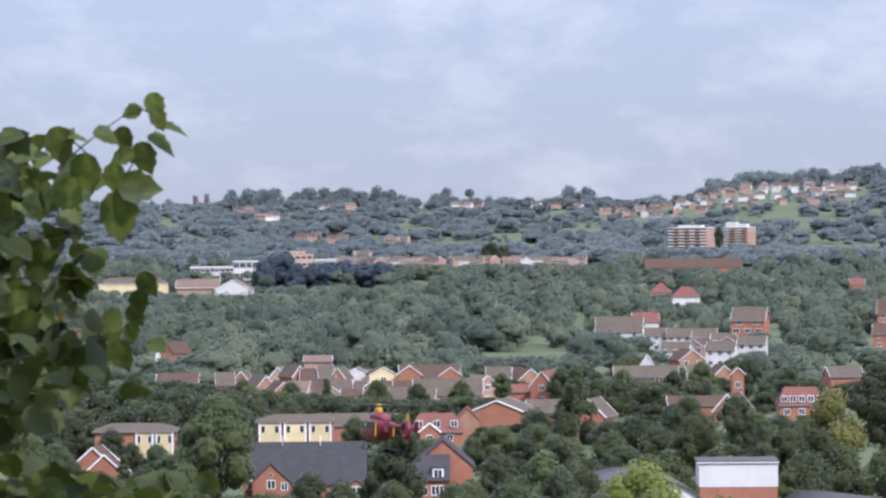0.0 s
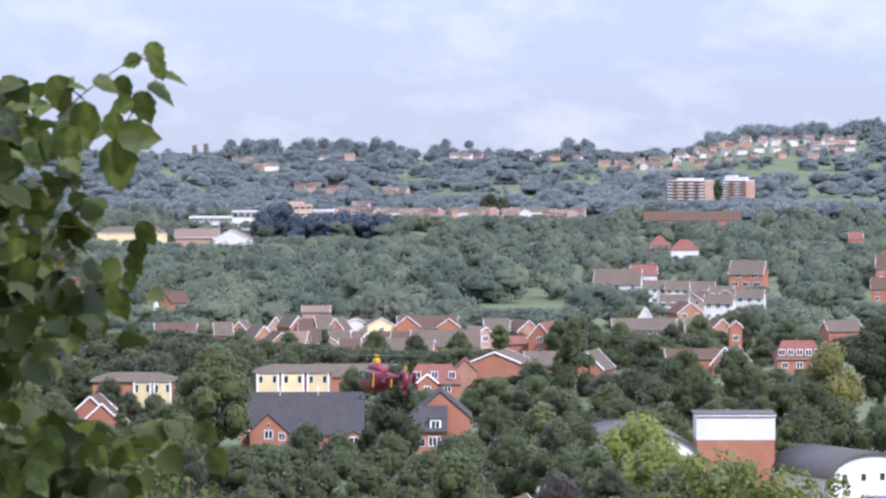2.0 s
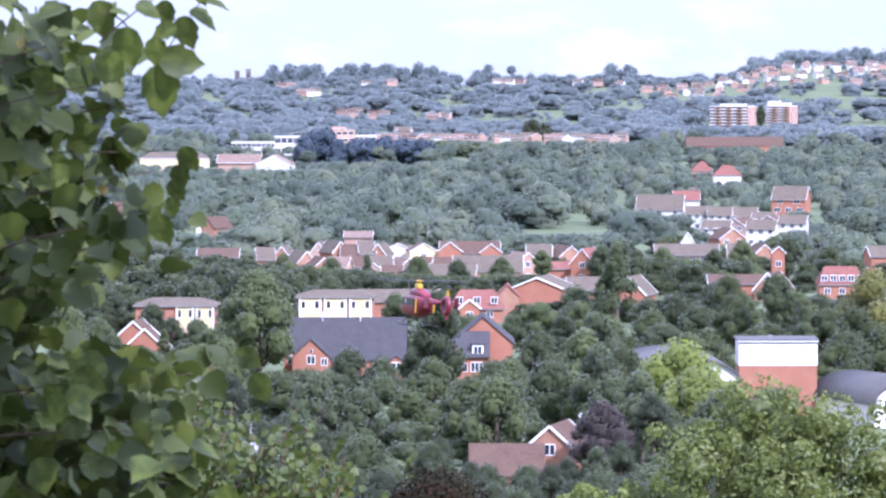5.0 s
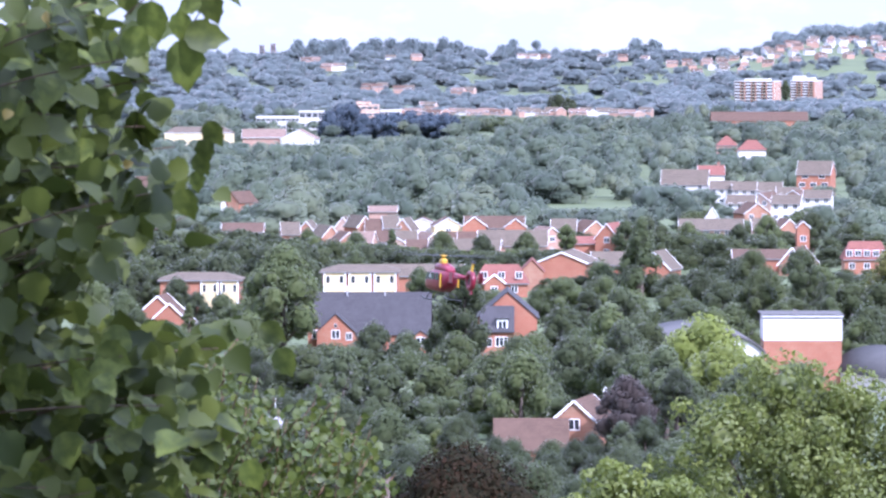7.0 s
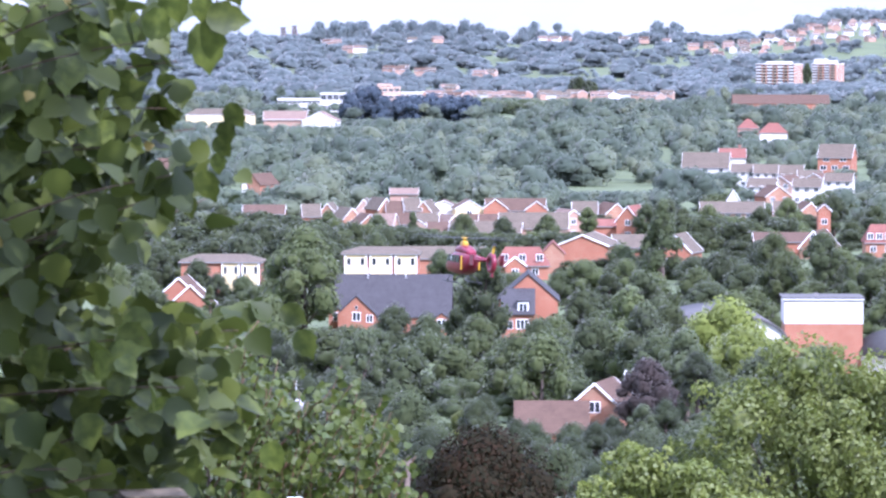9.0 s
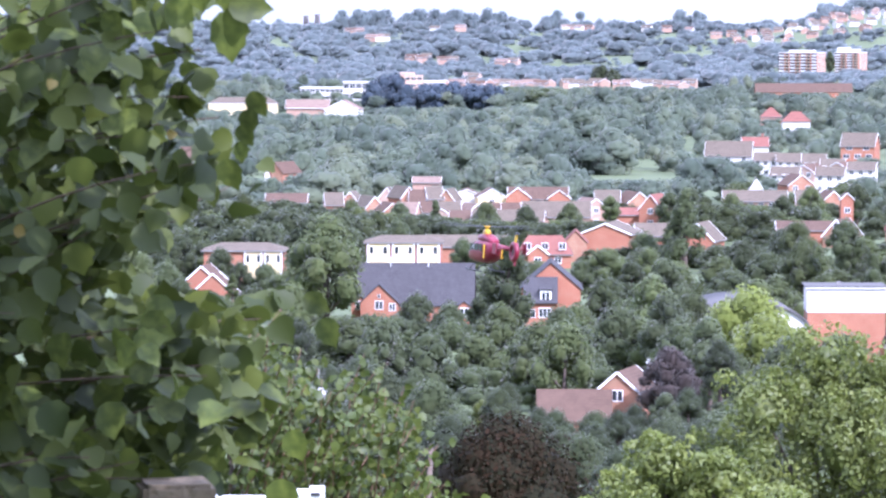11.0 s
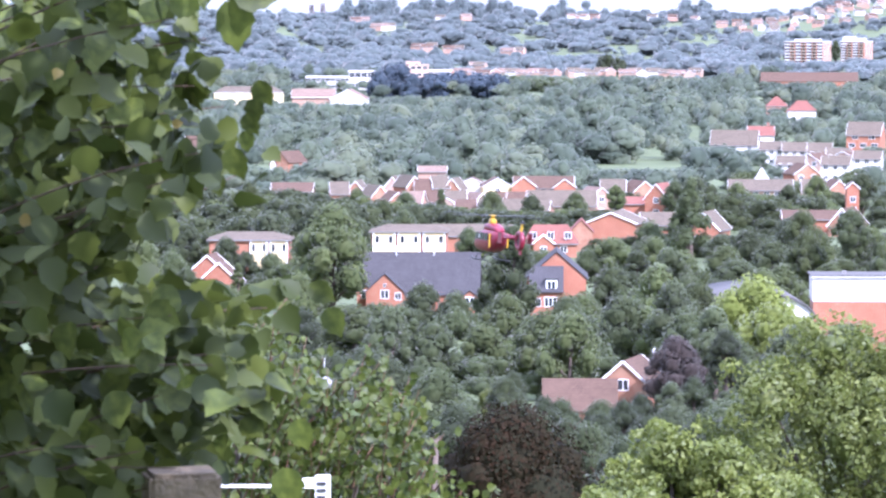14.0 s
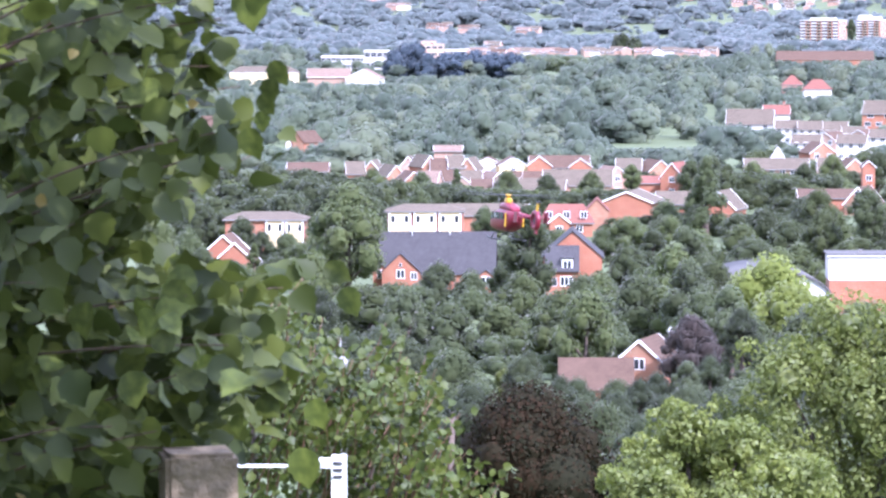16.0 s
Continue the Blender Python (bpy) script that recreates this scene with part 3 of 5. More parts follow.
estate()
gable_house(-14.6, 975, 6.4, 9, 5.22, 7.05, CREAM, TILE_BROWN, "cream gable house with white boards in the estate", gable=(0, 1), turn=96, view=0.3)
gable_house(-20.3, 985, 5.0, 9, 5.46, 6.52, WHITE, TILE_BROWN, "white gable house in the estate", turn=90, view=0.4)
house(-3.5, 980, 0, 13.80, 9, 4.75, 7.24, BRICK_PALE, TILE_BROWN, "long brick terrace with white windows and a brown roof", front=(0, 7), view=0.5)
gable_house(-8.1, 972, 5.5, 6, 5.34, 7.43, BRICK, TILE_BROWN, "red brick cross gable with white boards", turn=90, view=0.3)
gable_house(1.4, 972, 5.0, 6, 5.08, 6.91, BRICK, TILE_BROWN, "red brick cross gable with white boards", turn=90, view=0.3)
house(0.7, 925, 0, 15, 9, 3.22, 6.32, BRICK_PALE, TILE_GREY, "brick house under a large grey roof", view=0.8)
gable_house(22.6, 920, 5.18, 8, 4.93, 8.01, BRICK, TILE_RED, "tall red brick gable with white boards", turn=70, gable=(1, 1), view=0.2)
house(18.2, 930, 0, 9, 8, 3.36, 4.73, BRICK, TILE_RED, "low red brick house with a red roof", view=0.5)
gable_house(7.9, 925, 4.71, 8, 5.08, 6.94, BRICK_PALE, TILE_PALE, "pale brick gable with white boards", turn=112, gable=(1, 1), view=0.3)
house(46.1, 965, 0, 14.49, 9, 4.99, 7.19, BRICK_PALE, TILE_GREY, "long terrace with a grey-brown roof", front=(0, 6), view=0.78)
gable_house(49.6, 1030, 3.4, 4, 4.71, 7.47, WHITE, TILE_GREY, "narrow white gable rising above the terrace roof", view=0.2)
house(90.4, 955, 8, 7.68, 8, 5.03, 7.08, BRICK, TILE_GREY, "brick house with a grey roof and white gable", view=0.85)

# ---- the terraces on the rise to the east ----
house(53.6, 1285, -6, 14.13, 11, 5.00, 9.31, WHITE, TILE_GREY, "white house with a broad grey roof", front=(3, 3), view=0.85)
house(65.9, 1380, 0, 8.51, 9, 5.11, 7.89, WHITE, TILE_RED, "white house with a red roof", view=0.6, chimney=(2.5,))
for u, d, lo, hi in ((1160, 1240, 596, 583), (1200, 1235, 598, 584), (1245, 1225, 600, 585), (1278, 1195, 606, 594)):
    house((u - 784) * d / 7459, d, -4, 42 * d / 7459, 9, 46 - (lo - 350) * d / 7459, 46 - (hi - 350) * d / 7459, WHITE if u < 1240 else BRICK_PALE, TILE_GREY,
          "terraced house with white upper walls and a grey roof", front=(3, 3), view=0.82, group="terrace houses")
for u, d, lo, hi in ((1215, 1060, 640, 622), (1240, 1140, 618, 604), (1300, 1165, 612, 600)):
    gable_house((u - 784) * d / 7459, d, 6.8, 9, 46 - (lo - 350) * d / 7459, 46 - (hi - 350) * d / 7459, BRICK if u % 2 else BRICK_PALE, TILE_BROWN,
                "brick house with white boards on the estate's upper edge", gable=(1, 2), view=0.6, turn=60 if u % 3 else 105, group="terrace houses")
for u, d, lo, hi in ((1195, 1130, 622, 608), (1275, 1120, 622, 608), (1330, 1160, 612, 599)):
    house((u - 784) * d / 7459, d, -10, 7.6, 8, 46 - (lo - 350) * d / 7459, 46 - (hi - 350) * d / 7459, WHITE, TILE_GREY,
          "white-walled house with a grey-brown roof on the estate's upper edge", front=(3, 3), view=0.88, group="terrace houses")
house(95.2, 1310, -14, 10.54, 10, 7.36, 11.23, BRICK, TILE_GREY, "red brick house with large white windows and a grey roof", front=(2, 3, 2), view=0.45, win=(2.0, 1.4))
house(146.8, 1367, -10, 11.73, 10, 7.51, 11.91, BRICK, TILE_BROWN, "red brick flats with white windows", front=(3, 3, 3), view=0.1)
house(132.6, 1243, -10, 11.67, 10, 5.01, 8.01, BRICK, TILE_BROWN, "red brick terrace with white windows", front=(3, 3), view=0.1)
house(99.3, 1730, 0, 11.13, 10, 4.95, 8.66, WHITE, TILE_RED, "white house with a terracotta hipped roof", hip=4.0, front=(3,), view=0.4)
house(93.2, 1810, 0, 8.74, 9, 4.99, 8.63, BRICK_PALE, TILE_RED, "house with a faded red hipped roof", hip=4.0, view=0.8)
house(181.3, 1850, 0, 6, 8, 6.81, 9.29, BRICK, TILE_RED, "red house end among trees", view=0.7)
house(-106.2, 1230, 10, 5.61, 8, 5.10, 8.90, BRICK_PALE, TILE_BROWN, "house with a faded brown roof seen through leaves", view=1.0)
gable_house(-72.6, 1130, 5.15, 9, 5.10, 7.82, BRICK, TILE_BROWN, "house end with a brown roof among trees", view=1.0, turn=60, barge=False)
house(-60.7, 960, 0, 9.27, 8, 4.69, 6.49, BRICK, TILE_BROWN, "low house with a brown roof", view=1.0)
house(-32.1, 1070, 0, 7, 7, 4.97, 6.26, BRICK_PALE, TILE_PALE, "small house with a faded roof at the wood's edge", view=0.8)

# ---- school buildings before the hill ----
house(-112.9, 1940, 0, 19.25, 12, 5.95, 9.33, BRICK_PALE, TILE_PALE, "low building with a faded terracotta roof and white fascia", view=0.5, over=0.8, gutter=True)
gable_house(-96.3, 1930, 16.04, 14, 5.12, 9.26, WHITE, TILE_PALE, "white hall with a gabled front", turn=84, view=0.5)
house(-147.2, 2000, 0, 32.18, 12, 6.58, 9.27, CREAM, TILE_GREY, "long low building with a white fascia", gutter=True, front=(8,), view=0.5, hip=5.0)


def flat_block(x, y, turn, w, d, top, wall, label, floors, cols, band=WHITE, view=0.3, name="block_of_flats", roof_boxes=()):
    """A flat-roofed block: floor bands, windows in columns on the front and on the east end."""
    g = terrain(x, y)
    h = thing(name, pose(x, y, g - 0.5, 0, 0, turn), label, "building")
    t = top - g + 0.5
    part("wall", boxed(-w / 2, w / 2, -d / 2, d / 2, 0, t), wall, h)
    part("parapet", boxed(-w / 2 - 0.3, w / 2 + 0.3, -d / 2 - 0.3, d / 2 + 0.3, t, t + 0.6), band, h, "pale parapet")
    step = (t - 1.0) / floors
    for k in range(floors):
        z = 0.8 + k * step
        part("floor_band", boxed(-w / 2 - 0.05, w / 2 + 0.05, -d / 2 - 0.12, -d / 2, z, z + step * 0.46), band, h, "pale spandrel band")
        part("floor_band", boxed(w / 2, w / 2 + 0.12, -d / 2 + 1.0, d / 2 - 1.0, z, z + step * 0.46), band, h, "pale spandrel band")
        for i in range(cols):
            c = -w / 2 + w * (i + 0.5) / cols
            window(h, pose(c, -d / 2, z + step * 0.5), w / cols * 0.8, step * 0.46)
        window(h, pose(w / 2, 0, z + step * 0.5, 0, 0, 90), 2.4, step * 0.46)
    for bx, bw in roof_boxes:
        part("lift_house", boxed(bx - bw / 2, bx + bw / 2, -3, 3, t + 0.6, t + 3.2), band, h, "pale lift house on the roof")
    a = radians(turn)
    keep_clear(x, y, abs(w / 2 * math.cos(a)) + abs(d / 2 * math.sin(a)), g + (top - g) * view)
    return h


def tower_block(x, y, turn, w, d, top, floors, bays, label, roof_boxes):
    """A block of flats: brick piers, white spandrels and dark windows in every second bay, railed balconies between, a pale brick end wall."""
    g = terrain(x, y)
    h = thing("block_of_flats", pose(x, y, g - 0.5, 0, 0, turn), label, "building")
    t = top - g + 0.5
    part("wall", boxed(-w / 2, w / 2, -d / 2, d / 2, 0, t), BRICK, h)
    part("end_wall", boxed(w / 2, w / 2 + 0.3, -d / 2 + 0.2, d / 2 - 0.2, 0, t - 0.1), BRICK_PALE, h, "pale brick end wall")
    part("parapet", boxed(-w / 2 - 0.3, w / 2 + 0.5, -d / 2 - 0.3, d / 2 + 0.3, t, t + 0.7), WHITE, h, "pale parapet")
    step, bay = (t - 0.6) / floors, w / bays
    for k in range(floors):
        z = 0.6 + k * step
        for i in range(bays):
            c = -w / 2 + bay * (i + 0.5)
            if i % 2 == 0:
                part("spandrel", boxed(c - bay * 0.46, c + bay * 0.46, -d / 2 - 0.15, -d / 2 + 0.02, z, z + step * 0.5), WHITE, h, "white spandrel panel")
                for q in (-0.23, 0.23):
                    glass = shared("window", ("flat", w, bays), lambda: boxed(-bay * 0.2, bay * 0.2, -0.05, 0.03, 0, step * 0.44), GLASS)
                    glass.parent = h
                    glass.location = (c + q * bay, -d / 2, z + step * 0.52)
            else:
                part("balcony", boxed(c - bay * 0.40, c + bay * 0.40, -d / 2 - 1.1, -d / 2, z + step * 0.02, z + step * 0.34), PINK, h, "cream balcony front")
                glass = shared("window", ("door", w, bays), lambda: boxed(-bay * 0.26, bay * 0.26, -0.05, 0.03, 0, step * 0.5), GLASS)
                glass.parent = h
                glass.location = (c, -d / 2, z + step * 0.36)
        for q in (-0.25, 0.2):
            window(h, pose(w / 2 + 0.3, q * d, z + step * 0.45, 0, 0, 90), 1.6, 1.3)
    for bx, bw, bh in roof_boxes:
        part("lift_house", boxed(bx - bw / 2, bx + bw / 2, -3, 3, t + 0.7, t + 0.7 + bh), WHITE, h, "pale lift house on the roof")
    keep_clear(x, y, 17 if w > 25 else 12, g + (top - g) * 0.12)


tower_block(192.3, 3270, -28, 32, 16, 20.6, 7, 7, "seven-storey block of flats in orange brick with white panels", ((0, 20, 1.6),))
tower_block(232.0, 3300, -28, 20, 16, 20.6, 7, 4, "seven-storey block of flats in orange brick beside a taller stair tower", ((-6, 9, 3.6), (3, 8, 2.2)))
flat_block(-121.6, 2350, 0, 38.44, 14, 7.88, METAL, "long pale flat-roofed building with window bands", 2, 14, name="school_block", view=0.8)
flat_block(-107.6, 2300, 0, 13.57, 14, 11.77, METAL, "grey metal flat-roofed hall", 2, 4, name="school_block", view=0.8)
flat_block(-84.5, 2500, 0, 14.08, 12, 12.48, ORANGE, "orange-brown plastered flat-roofed block", 3, 4, name="school_block", view=0.4, band=ORANGE)
flat_block(-86.6, 2505, 0, 8.06, 10, 14.10, ORANGE, "orange-brown plastered stair tower", 3, 2, name="school_block", view=0.5, band=ORANGE)
flat_block(-70.7, 2510, 0, 12.11, 12, 9.32, WHITE, "low white flat-roofed school wing", 1, 5, name="school_block", view=0.4)
house(149.0, 2520, 0, 57.43, 16, 3.43, 8.50, BRICK, TILE_BROWN, "very long low building with a dull red roof", view=0.9, barge=False)


# ---- far streets on the hills ----
def far_house(kind):
    wall, roof, length, gab = kind
    x, y = 0, 2800
    return house(x, y, 0, length, 7, 4.4, 6.8, wall, roof, "small distant %s house with a %s roof on the far slope" % (
        "white" if wall is WHITE else "brick", "grey" if roof is TILE_GREY else "reddish"), front=(0, 3), clear=False, group="far houses", base=0.0, win=(1.7, 1.4))


def far_streets():
    rng = random.Random(11)
    kinds = [far_house(k) for k in ((WHITE, TILE_GREY, 10, 0), (BRICK_PALE, TILE_GREY, 9, 0), (BRICK_PALE, TILE_PALE, 11, 0), (BRICK_PALE, TILE_BROWN, 10, 0), (WHITE, TILE_PALE, 8, 0))]
    used = set()

    def put(x, y, turn, lift=0.0, pick=None):
        k = rng.randrange(5) if pick is None else pick
        m = pose(x, y, terrain(x, y) - 0.3 + lift, 0, 0, turn)
        if k in used:
            copy_thing(kinds[k], m)
        else:
            used.add(k)
            kinds[k].matrix_basis = m
        keep_clear(x, y, 4, terrain(x, y) + 3.2 + lift)

    # the street on the near ridge, from the orange block to the flats
    for i in range(24):
        u = -190 + i * 19 + rng.uniform(-6, 6)
        d = 2780 + rng.uniform(-60, 60)
        put(u * d / 7459, d, rng.choice((0, 0, 20, 90, -15)), 0, rng.choice((0, 1, 1, 2, 2, 3)))
    # the hillside estate to the east
    for row, (d, n, a, b) in enumerate(((3900, 9, 300, 720), (4020, 14, 310, 730), (4120, 15, 270, 735), (4230, 15, 330, 740), (4320, 9, 400, 740))):
        for i in range(n):
            u = a + (b - a) * (i + 0.5) / n + rng.uniform(-7, 7)
            dd = d + rng.uniform(-35, 35)
            put(u * dd / 7459, dd, rng.choice((0, 12, -15, 80, 35)), 0)
    # single houses on the western slope and the skyline
    for u, d in ((-360, 4150), (-345, 4160), (-322, 3950), (-300, 3960), (-310, 3950), (-210, 4250), (-165, 4320), (-250, 3500), (-235, 3480), (-225, 3520), (-195, 3450), (-178, 3460),
                 (-90, 3400), (-70, 3420), (30, 4350), (45, 4330), (62, 4340), (20, 4340), (165, 4330), (200, 4300), (240, 4200), (-150, 3000), (-140, 2990)):
        put(u * d / 7459, d, rng.choice((0, 15, -20)), 2.0)
    # open fields
    for u, half, d in ((42, 34, 3500), (635, 55, 3700), (700, 50, 3300)):
        keep_clear(u * d / 7459, d, half * d / 7459, terrain(u * d / 7459, d) - 0.5)


for u in (346, 366):
    flat_block((u - 784) * 4380 / 7459, 4380, 0, 5, 6, 49.5 if u == 346 else 51.0, BRICK_BROWN, "slim distant tower on the skyline", 3, 1, name="tower", view=0.8, band=METAL_DULL)
gable_house(-76.1, 1120, 1.4, 3, 5.16, 6.66, WHITE, TILE_RED, "narrow white gable end among trees", view=0.3, barge=False)


far_streets()
keep_clear(20.8, 1240, 6.5, -1.0)
keep_clear(-56.2, 2105, 31.61, 2.82)


# ---- trees ----
def crown_cards(rng, lobes, count, size, core=0.8, jitter=0.32, round_off=0.95, corners=3):
    """Leaf clumps as small tilted blades over the lobes (x, y, z, radius), and a rough dark core in each lobe."""
    lob = np.array(lobes)
    area = lob[:, 3] ** 2
    pick = rng.choice(len(lob), count, p=area / area.sum())
    d = rng.normal(size=(count, 3))
    d[:, 2] = d[:, 2] * 0.9 + 0.35
    d /= np.linalg.norm(d, axis=1)[:, None]
    c = lob[pick, :3] + d * (lob[pick, 3] * (1.1 - 0.5 * rng.uniform(0, 1, count) ** 1.6))[:, None]
    nrm = d + rng.normal(size=(count, 3)) * jitter
    nrm /= np.linalg.norm(nrm, axis=1)[:, None]
    a = np.cross(nrm, rng.normal(size=(count, 3)))
    a /= np.linalg.norm(a, axis=1)[:, None]
    b = np.cross(nrm, a)
    s = (size * rng.uniform(0.6, 1.35, count))[:, None]
    fold = nrm * s * 0.18
    if corners == 3:
        v = np.stack([c + a * s - fold, c + b * s * 0.8 - a * s * 0.6, c - b * s * 0.8 - a * s * 0.6 + fold], 1).reshape(-1, 3)
        f = np.arange(3 * count).reshape(-1, 3)[:, (0, 1, 2, 2)]
    else:
        v = np.stack([c + a * s - fold, c + b * s * 0.62, c - a * s * 0.9 - fold, c - b * s * 0.62], 1).reshape(-1, 3)
        f = np.arange(4 * count).reshape(-1, 4)
    soft = d * round_off + nrm * (1.2 - round_off)
    soft = np.repeat(soft / np.linalg.norm(soft, axis=1)[:, None], corners, axis=0)
    if core:
        t = (1 + 5 ** 0.5) / 2
        ico = np.array([(-1, t, 0), (1, t, 0), (-1, -t, 0), (1, -t, 0), (0, -1, t), (0, 1, t), (0, -1, -t), (0, 1, -t), (t, 0, -1), (t, 0, 1), (-t, 0, -1), (-t, 0, 1)]) / math.sqrt(1 + t * t)
        tri = np.array([(0, 11, 5), (0, 5, 1), (0, 1, 7), (0, 7, 10), (0, 10, 11), (1, 5, 9), (5, 11, 4), (11, 10, 2), (10, 7, 6), (7, 1, 8),
                        (3, 9, 4), (3, 4, 2), (3, 2, 6), (3, 6, 8), (3, 8, 9), (4, 9, 5), (2, 4, 11), (6, 2, 10), (8, 6, 7), (9, 8, 1)])
        for x, y, z, r in lobes:
            f = np.vstack([f, np.column_stack([tri, tri[:, 2]]) + len(v)])
            soft = np.vstack([soft, ico])
            v = np.vstack([v, ico * r * core * rng.uniform(0.85, 1.0, (12, 1)) + (x, y, z)])
    return v, f, soft


def quads(v, f):
    """Quads, and triangles for faces whose last corner is doubled."""
    three = f[:, 2] == f[:, 3]
    return f[~three], f[three][:, :3]


def cards_mesh(name, v, f, soft, mat):
    me = bpy.data.meshes.new(name)
    q, t = quads(v, f)
    me.vertices.add(len(v))
    me.vertices.foreach_set("co", np.asarray(v, np.float32).ravel())
    loops = np.concatenate([q.ravel(), t.ravel()]).astype(np.int32)
    me.loops.add(len(loops))
    me.loops.foreach_set("vertex_index", loops)
    me.polygons.add(len(q) + len(t))
    me.polygons.foreach_set("loop_start", np.concatenate([np.arange(len(q)) * 4, len(q) * 4 + np.arange(len(t)) * 3]).astype(np.int32))
    me.update(calc_edges=True)
    me.normals_split_custom_set_from_vertices(np.asarray(soft, np.float32))
    for m in mat if isinstance(mat, tuple) else (mat,):
        me.materials.append(m)
    return me


def lobes_of(rng, shape, n, fat=1.0):
    """Lobes that fill a crown about 1 wide each way from its axis; z from 0 to height."""
    out = []
    for i in range(n):
        if shape == "round":
            z = rng.uniform(0.15, 1.0)
            w = math.sqrt(max(0.05, 1 - (2 * z - 0.9) ** 2 * 0.85))
            r = rng.uniform(0.20, 0.40) * fat
            k = max(w - r, 0.0) * math.sqrt(rng.uniform(0.25, 1))
            h = 1.75
        elif shape == "tall":
            z = (i + 0.5) / n
            w = 0.9 * math.sin(math.pi * min(0.2 + 0.8 * z, 0.97)) ** 0.7
            r = rng.uniform(0.22, 0.34)
            k = max(w - r, 0.0) * rng.uniform(0.5, 1)
            h = 2.6
        else:   # a cedar's flat tiers
            z = (i + 0.5) / n
            w = 1.05 - 0.85 * z
            r = 0.16 + 0.12 * (1 - z)
            k = max(w - r, 0.0) * rng.uniform(0.4, 1)
            h = 2.3
        a = rng.uniform(0, 2 * math.pi)
        out.append((k * math.cos(a), k * math.sin(a), z * h - r * 0.3, r))
    return out


def tree_model(seed, shape, mat, label, count=4600, size=0.048, lobes=30, name="tree"):
    """A tree with a crown radius of 1; it is scaled where it stands."""
    rng = np.random.default_rng(seed)
    t = thing(name, pose(0, 0, -500), label, "tree", "")
    lob = lobes_of(rng, shape, lobes)
    trunk = bmesh.new()
    top = max(l[2] for l in lob) * 0.8
    tube(trunk, [(0, 0, -3.2), (0.02, 0, -0.4), (-0.03, 0.02, 0.3), (0.0, 0, top)], [0.13, 0.1, 0.08, 0.02], 7)
    for l in lob[::4]:
        tube(trunk, [(0, 0, max(l[2] - 0.5, -0.1)), (l[0] * 0.5, l[1] * 0.5, l[2] - 0.15), l[:3]], [0.045, 0.03, 0.012], 5)
    part("trunk", trunk, BARK, t)
    v, f, soft = crown_cards(rng, lob, count, size)
    ob = new("crown", cards_mesh("crown", v, f, soft, mat))
    ob.parent = t
    return t


MODELS = {}
for key, args in {
    "mid": (3, "round", LEAF_MID, "broad-leaved tree with a full mid-green crown"),
    "mid2": (4, "round", LEAF_MID, "broad-leaved tree with an uneven mid-green crown"),
    "dark": (5, "round", LEAF_DARK, "dense dark green broad-leaved tree"),
    "dark2": (6, "tall", LEAF_DARK, "tall dark green tree with a narrow crown"),
    "tall": (7, "tall", LEAF_MID, "tall green tree with a narrow crown"),
    "grey": (8, "round", LEAF_GREY, "willow-like tree with grey-green leaves"),
    "lime": (9, "round", LEAF_LIME, "bright yellow-green tree in full sun"),
    "gold": (10, "round", LEAF_GOLD, "tree with golden-green turning leaves"),
    "copper": (12, "round", LEAF_COPPER, "copper beech with dark brown leaves", 26000, 0.019, 70),
    "mid_fine": (15, "round", LEAF_DARK, "broad-leaved tree with a dense mid-green crown", 9500, 0.033, 40),
    "dark_fine": (16, "round", LEAF_DEEP, "dense dark green tree on the lower slope", 9500, 0.033, 40),
    "plum": (13, "round", LEAF_PLUM, "plum tree with dull purple leaves"),
    "cedar": (14, "cedar", LEAF_DARK, "dark cedar with flat tiers of branches"),
}.items():
    MODELS[key] = tree_model(*args)
planted = set()


def tree(key, x, y, radius, top, squash=1.0, turn=None):
    """A tree with that crown radius, its top at that height."""
    model = MODELS[key]
    height = {"tall": 2.75, "dark2": 2.75, "cedar": 2.35}.get(key, 1.95)
    sz = radius * squash
    m = pose(x, y, top - height * sz, 0, 0, (x * 37 + y * 13) % 360 if turn is None else turn)
    t = model if key not in planted else copy_thing(model, m)
    planted.add(key)
    t.matrix_basis = m @ Matrix.Diagonal((radius, radius, sz, 1))
    return t


def grove(rows):
    """rows: kind, sideways slope in thousandths, distance, crown radius, height of its top."""
    for key, s, d, r, top in rows:
        tree(key, s * d / 1000, d, r, top)


grove([   # round the slate-roofed house
    ("mid", -53.9, 632, 7.4, 16.9),
    ("dark", -50.8, 720, 4.3, 13.2),
    ("dark2", -10.8, 615, 5.7, 15.0),
    ("dark", -21.3, 742, 3.3, 7.7),
    ("dark", -16.9, 626, 3.0, 5.4),
    ("dark", -92.0, 680, 4.5, 7.2),
    ("mid", -98.0, 690, 5.0, 7.8),
    ("dark", -88.6, 676, 2.6, 4.6),
    ("dark", -32.3, 606, 4.5, 6.8),
    ("dark", -24.4, 600, 4.0, 5.9),
    ("mid2", -44.5, 602, 2.3, 3.9),
    ("mid2", -42.1, 590, 4.7, 4.9),
    ("dark", -24.7, 585, 4.7, 4.4),
    ("mid", -12.6, 580, 5.1, 7.1),
    ("dark", -79.2, 705, 3.6, 7.9),
    ("dark", -71.6, 650, 5.2, 5.0),
    ("dark", -74.4, 704, 2.6, 5.6),
    ("dark", -68.4, 702, 3.4, 5.5),
    ("mid2", -62.2, 620, 4.6, 7.3),
    ("tall", -76.3, 640, 1.7, 7.4),
    ("dark", 12.9, 640, 5.1, 7.4),
    ("mid", 6.2, 600, 4.4, 5.8),
])
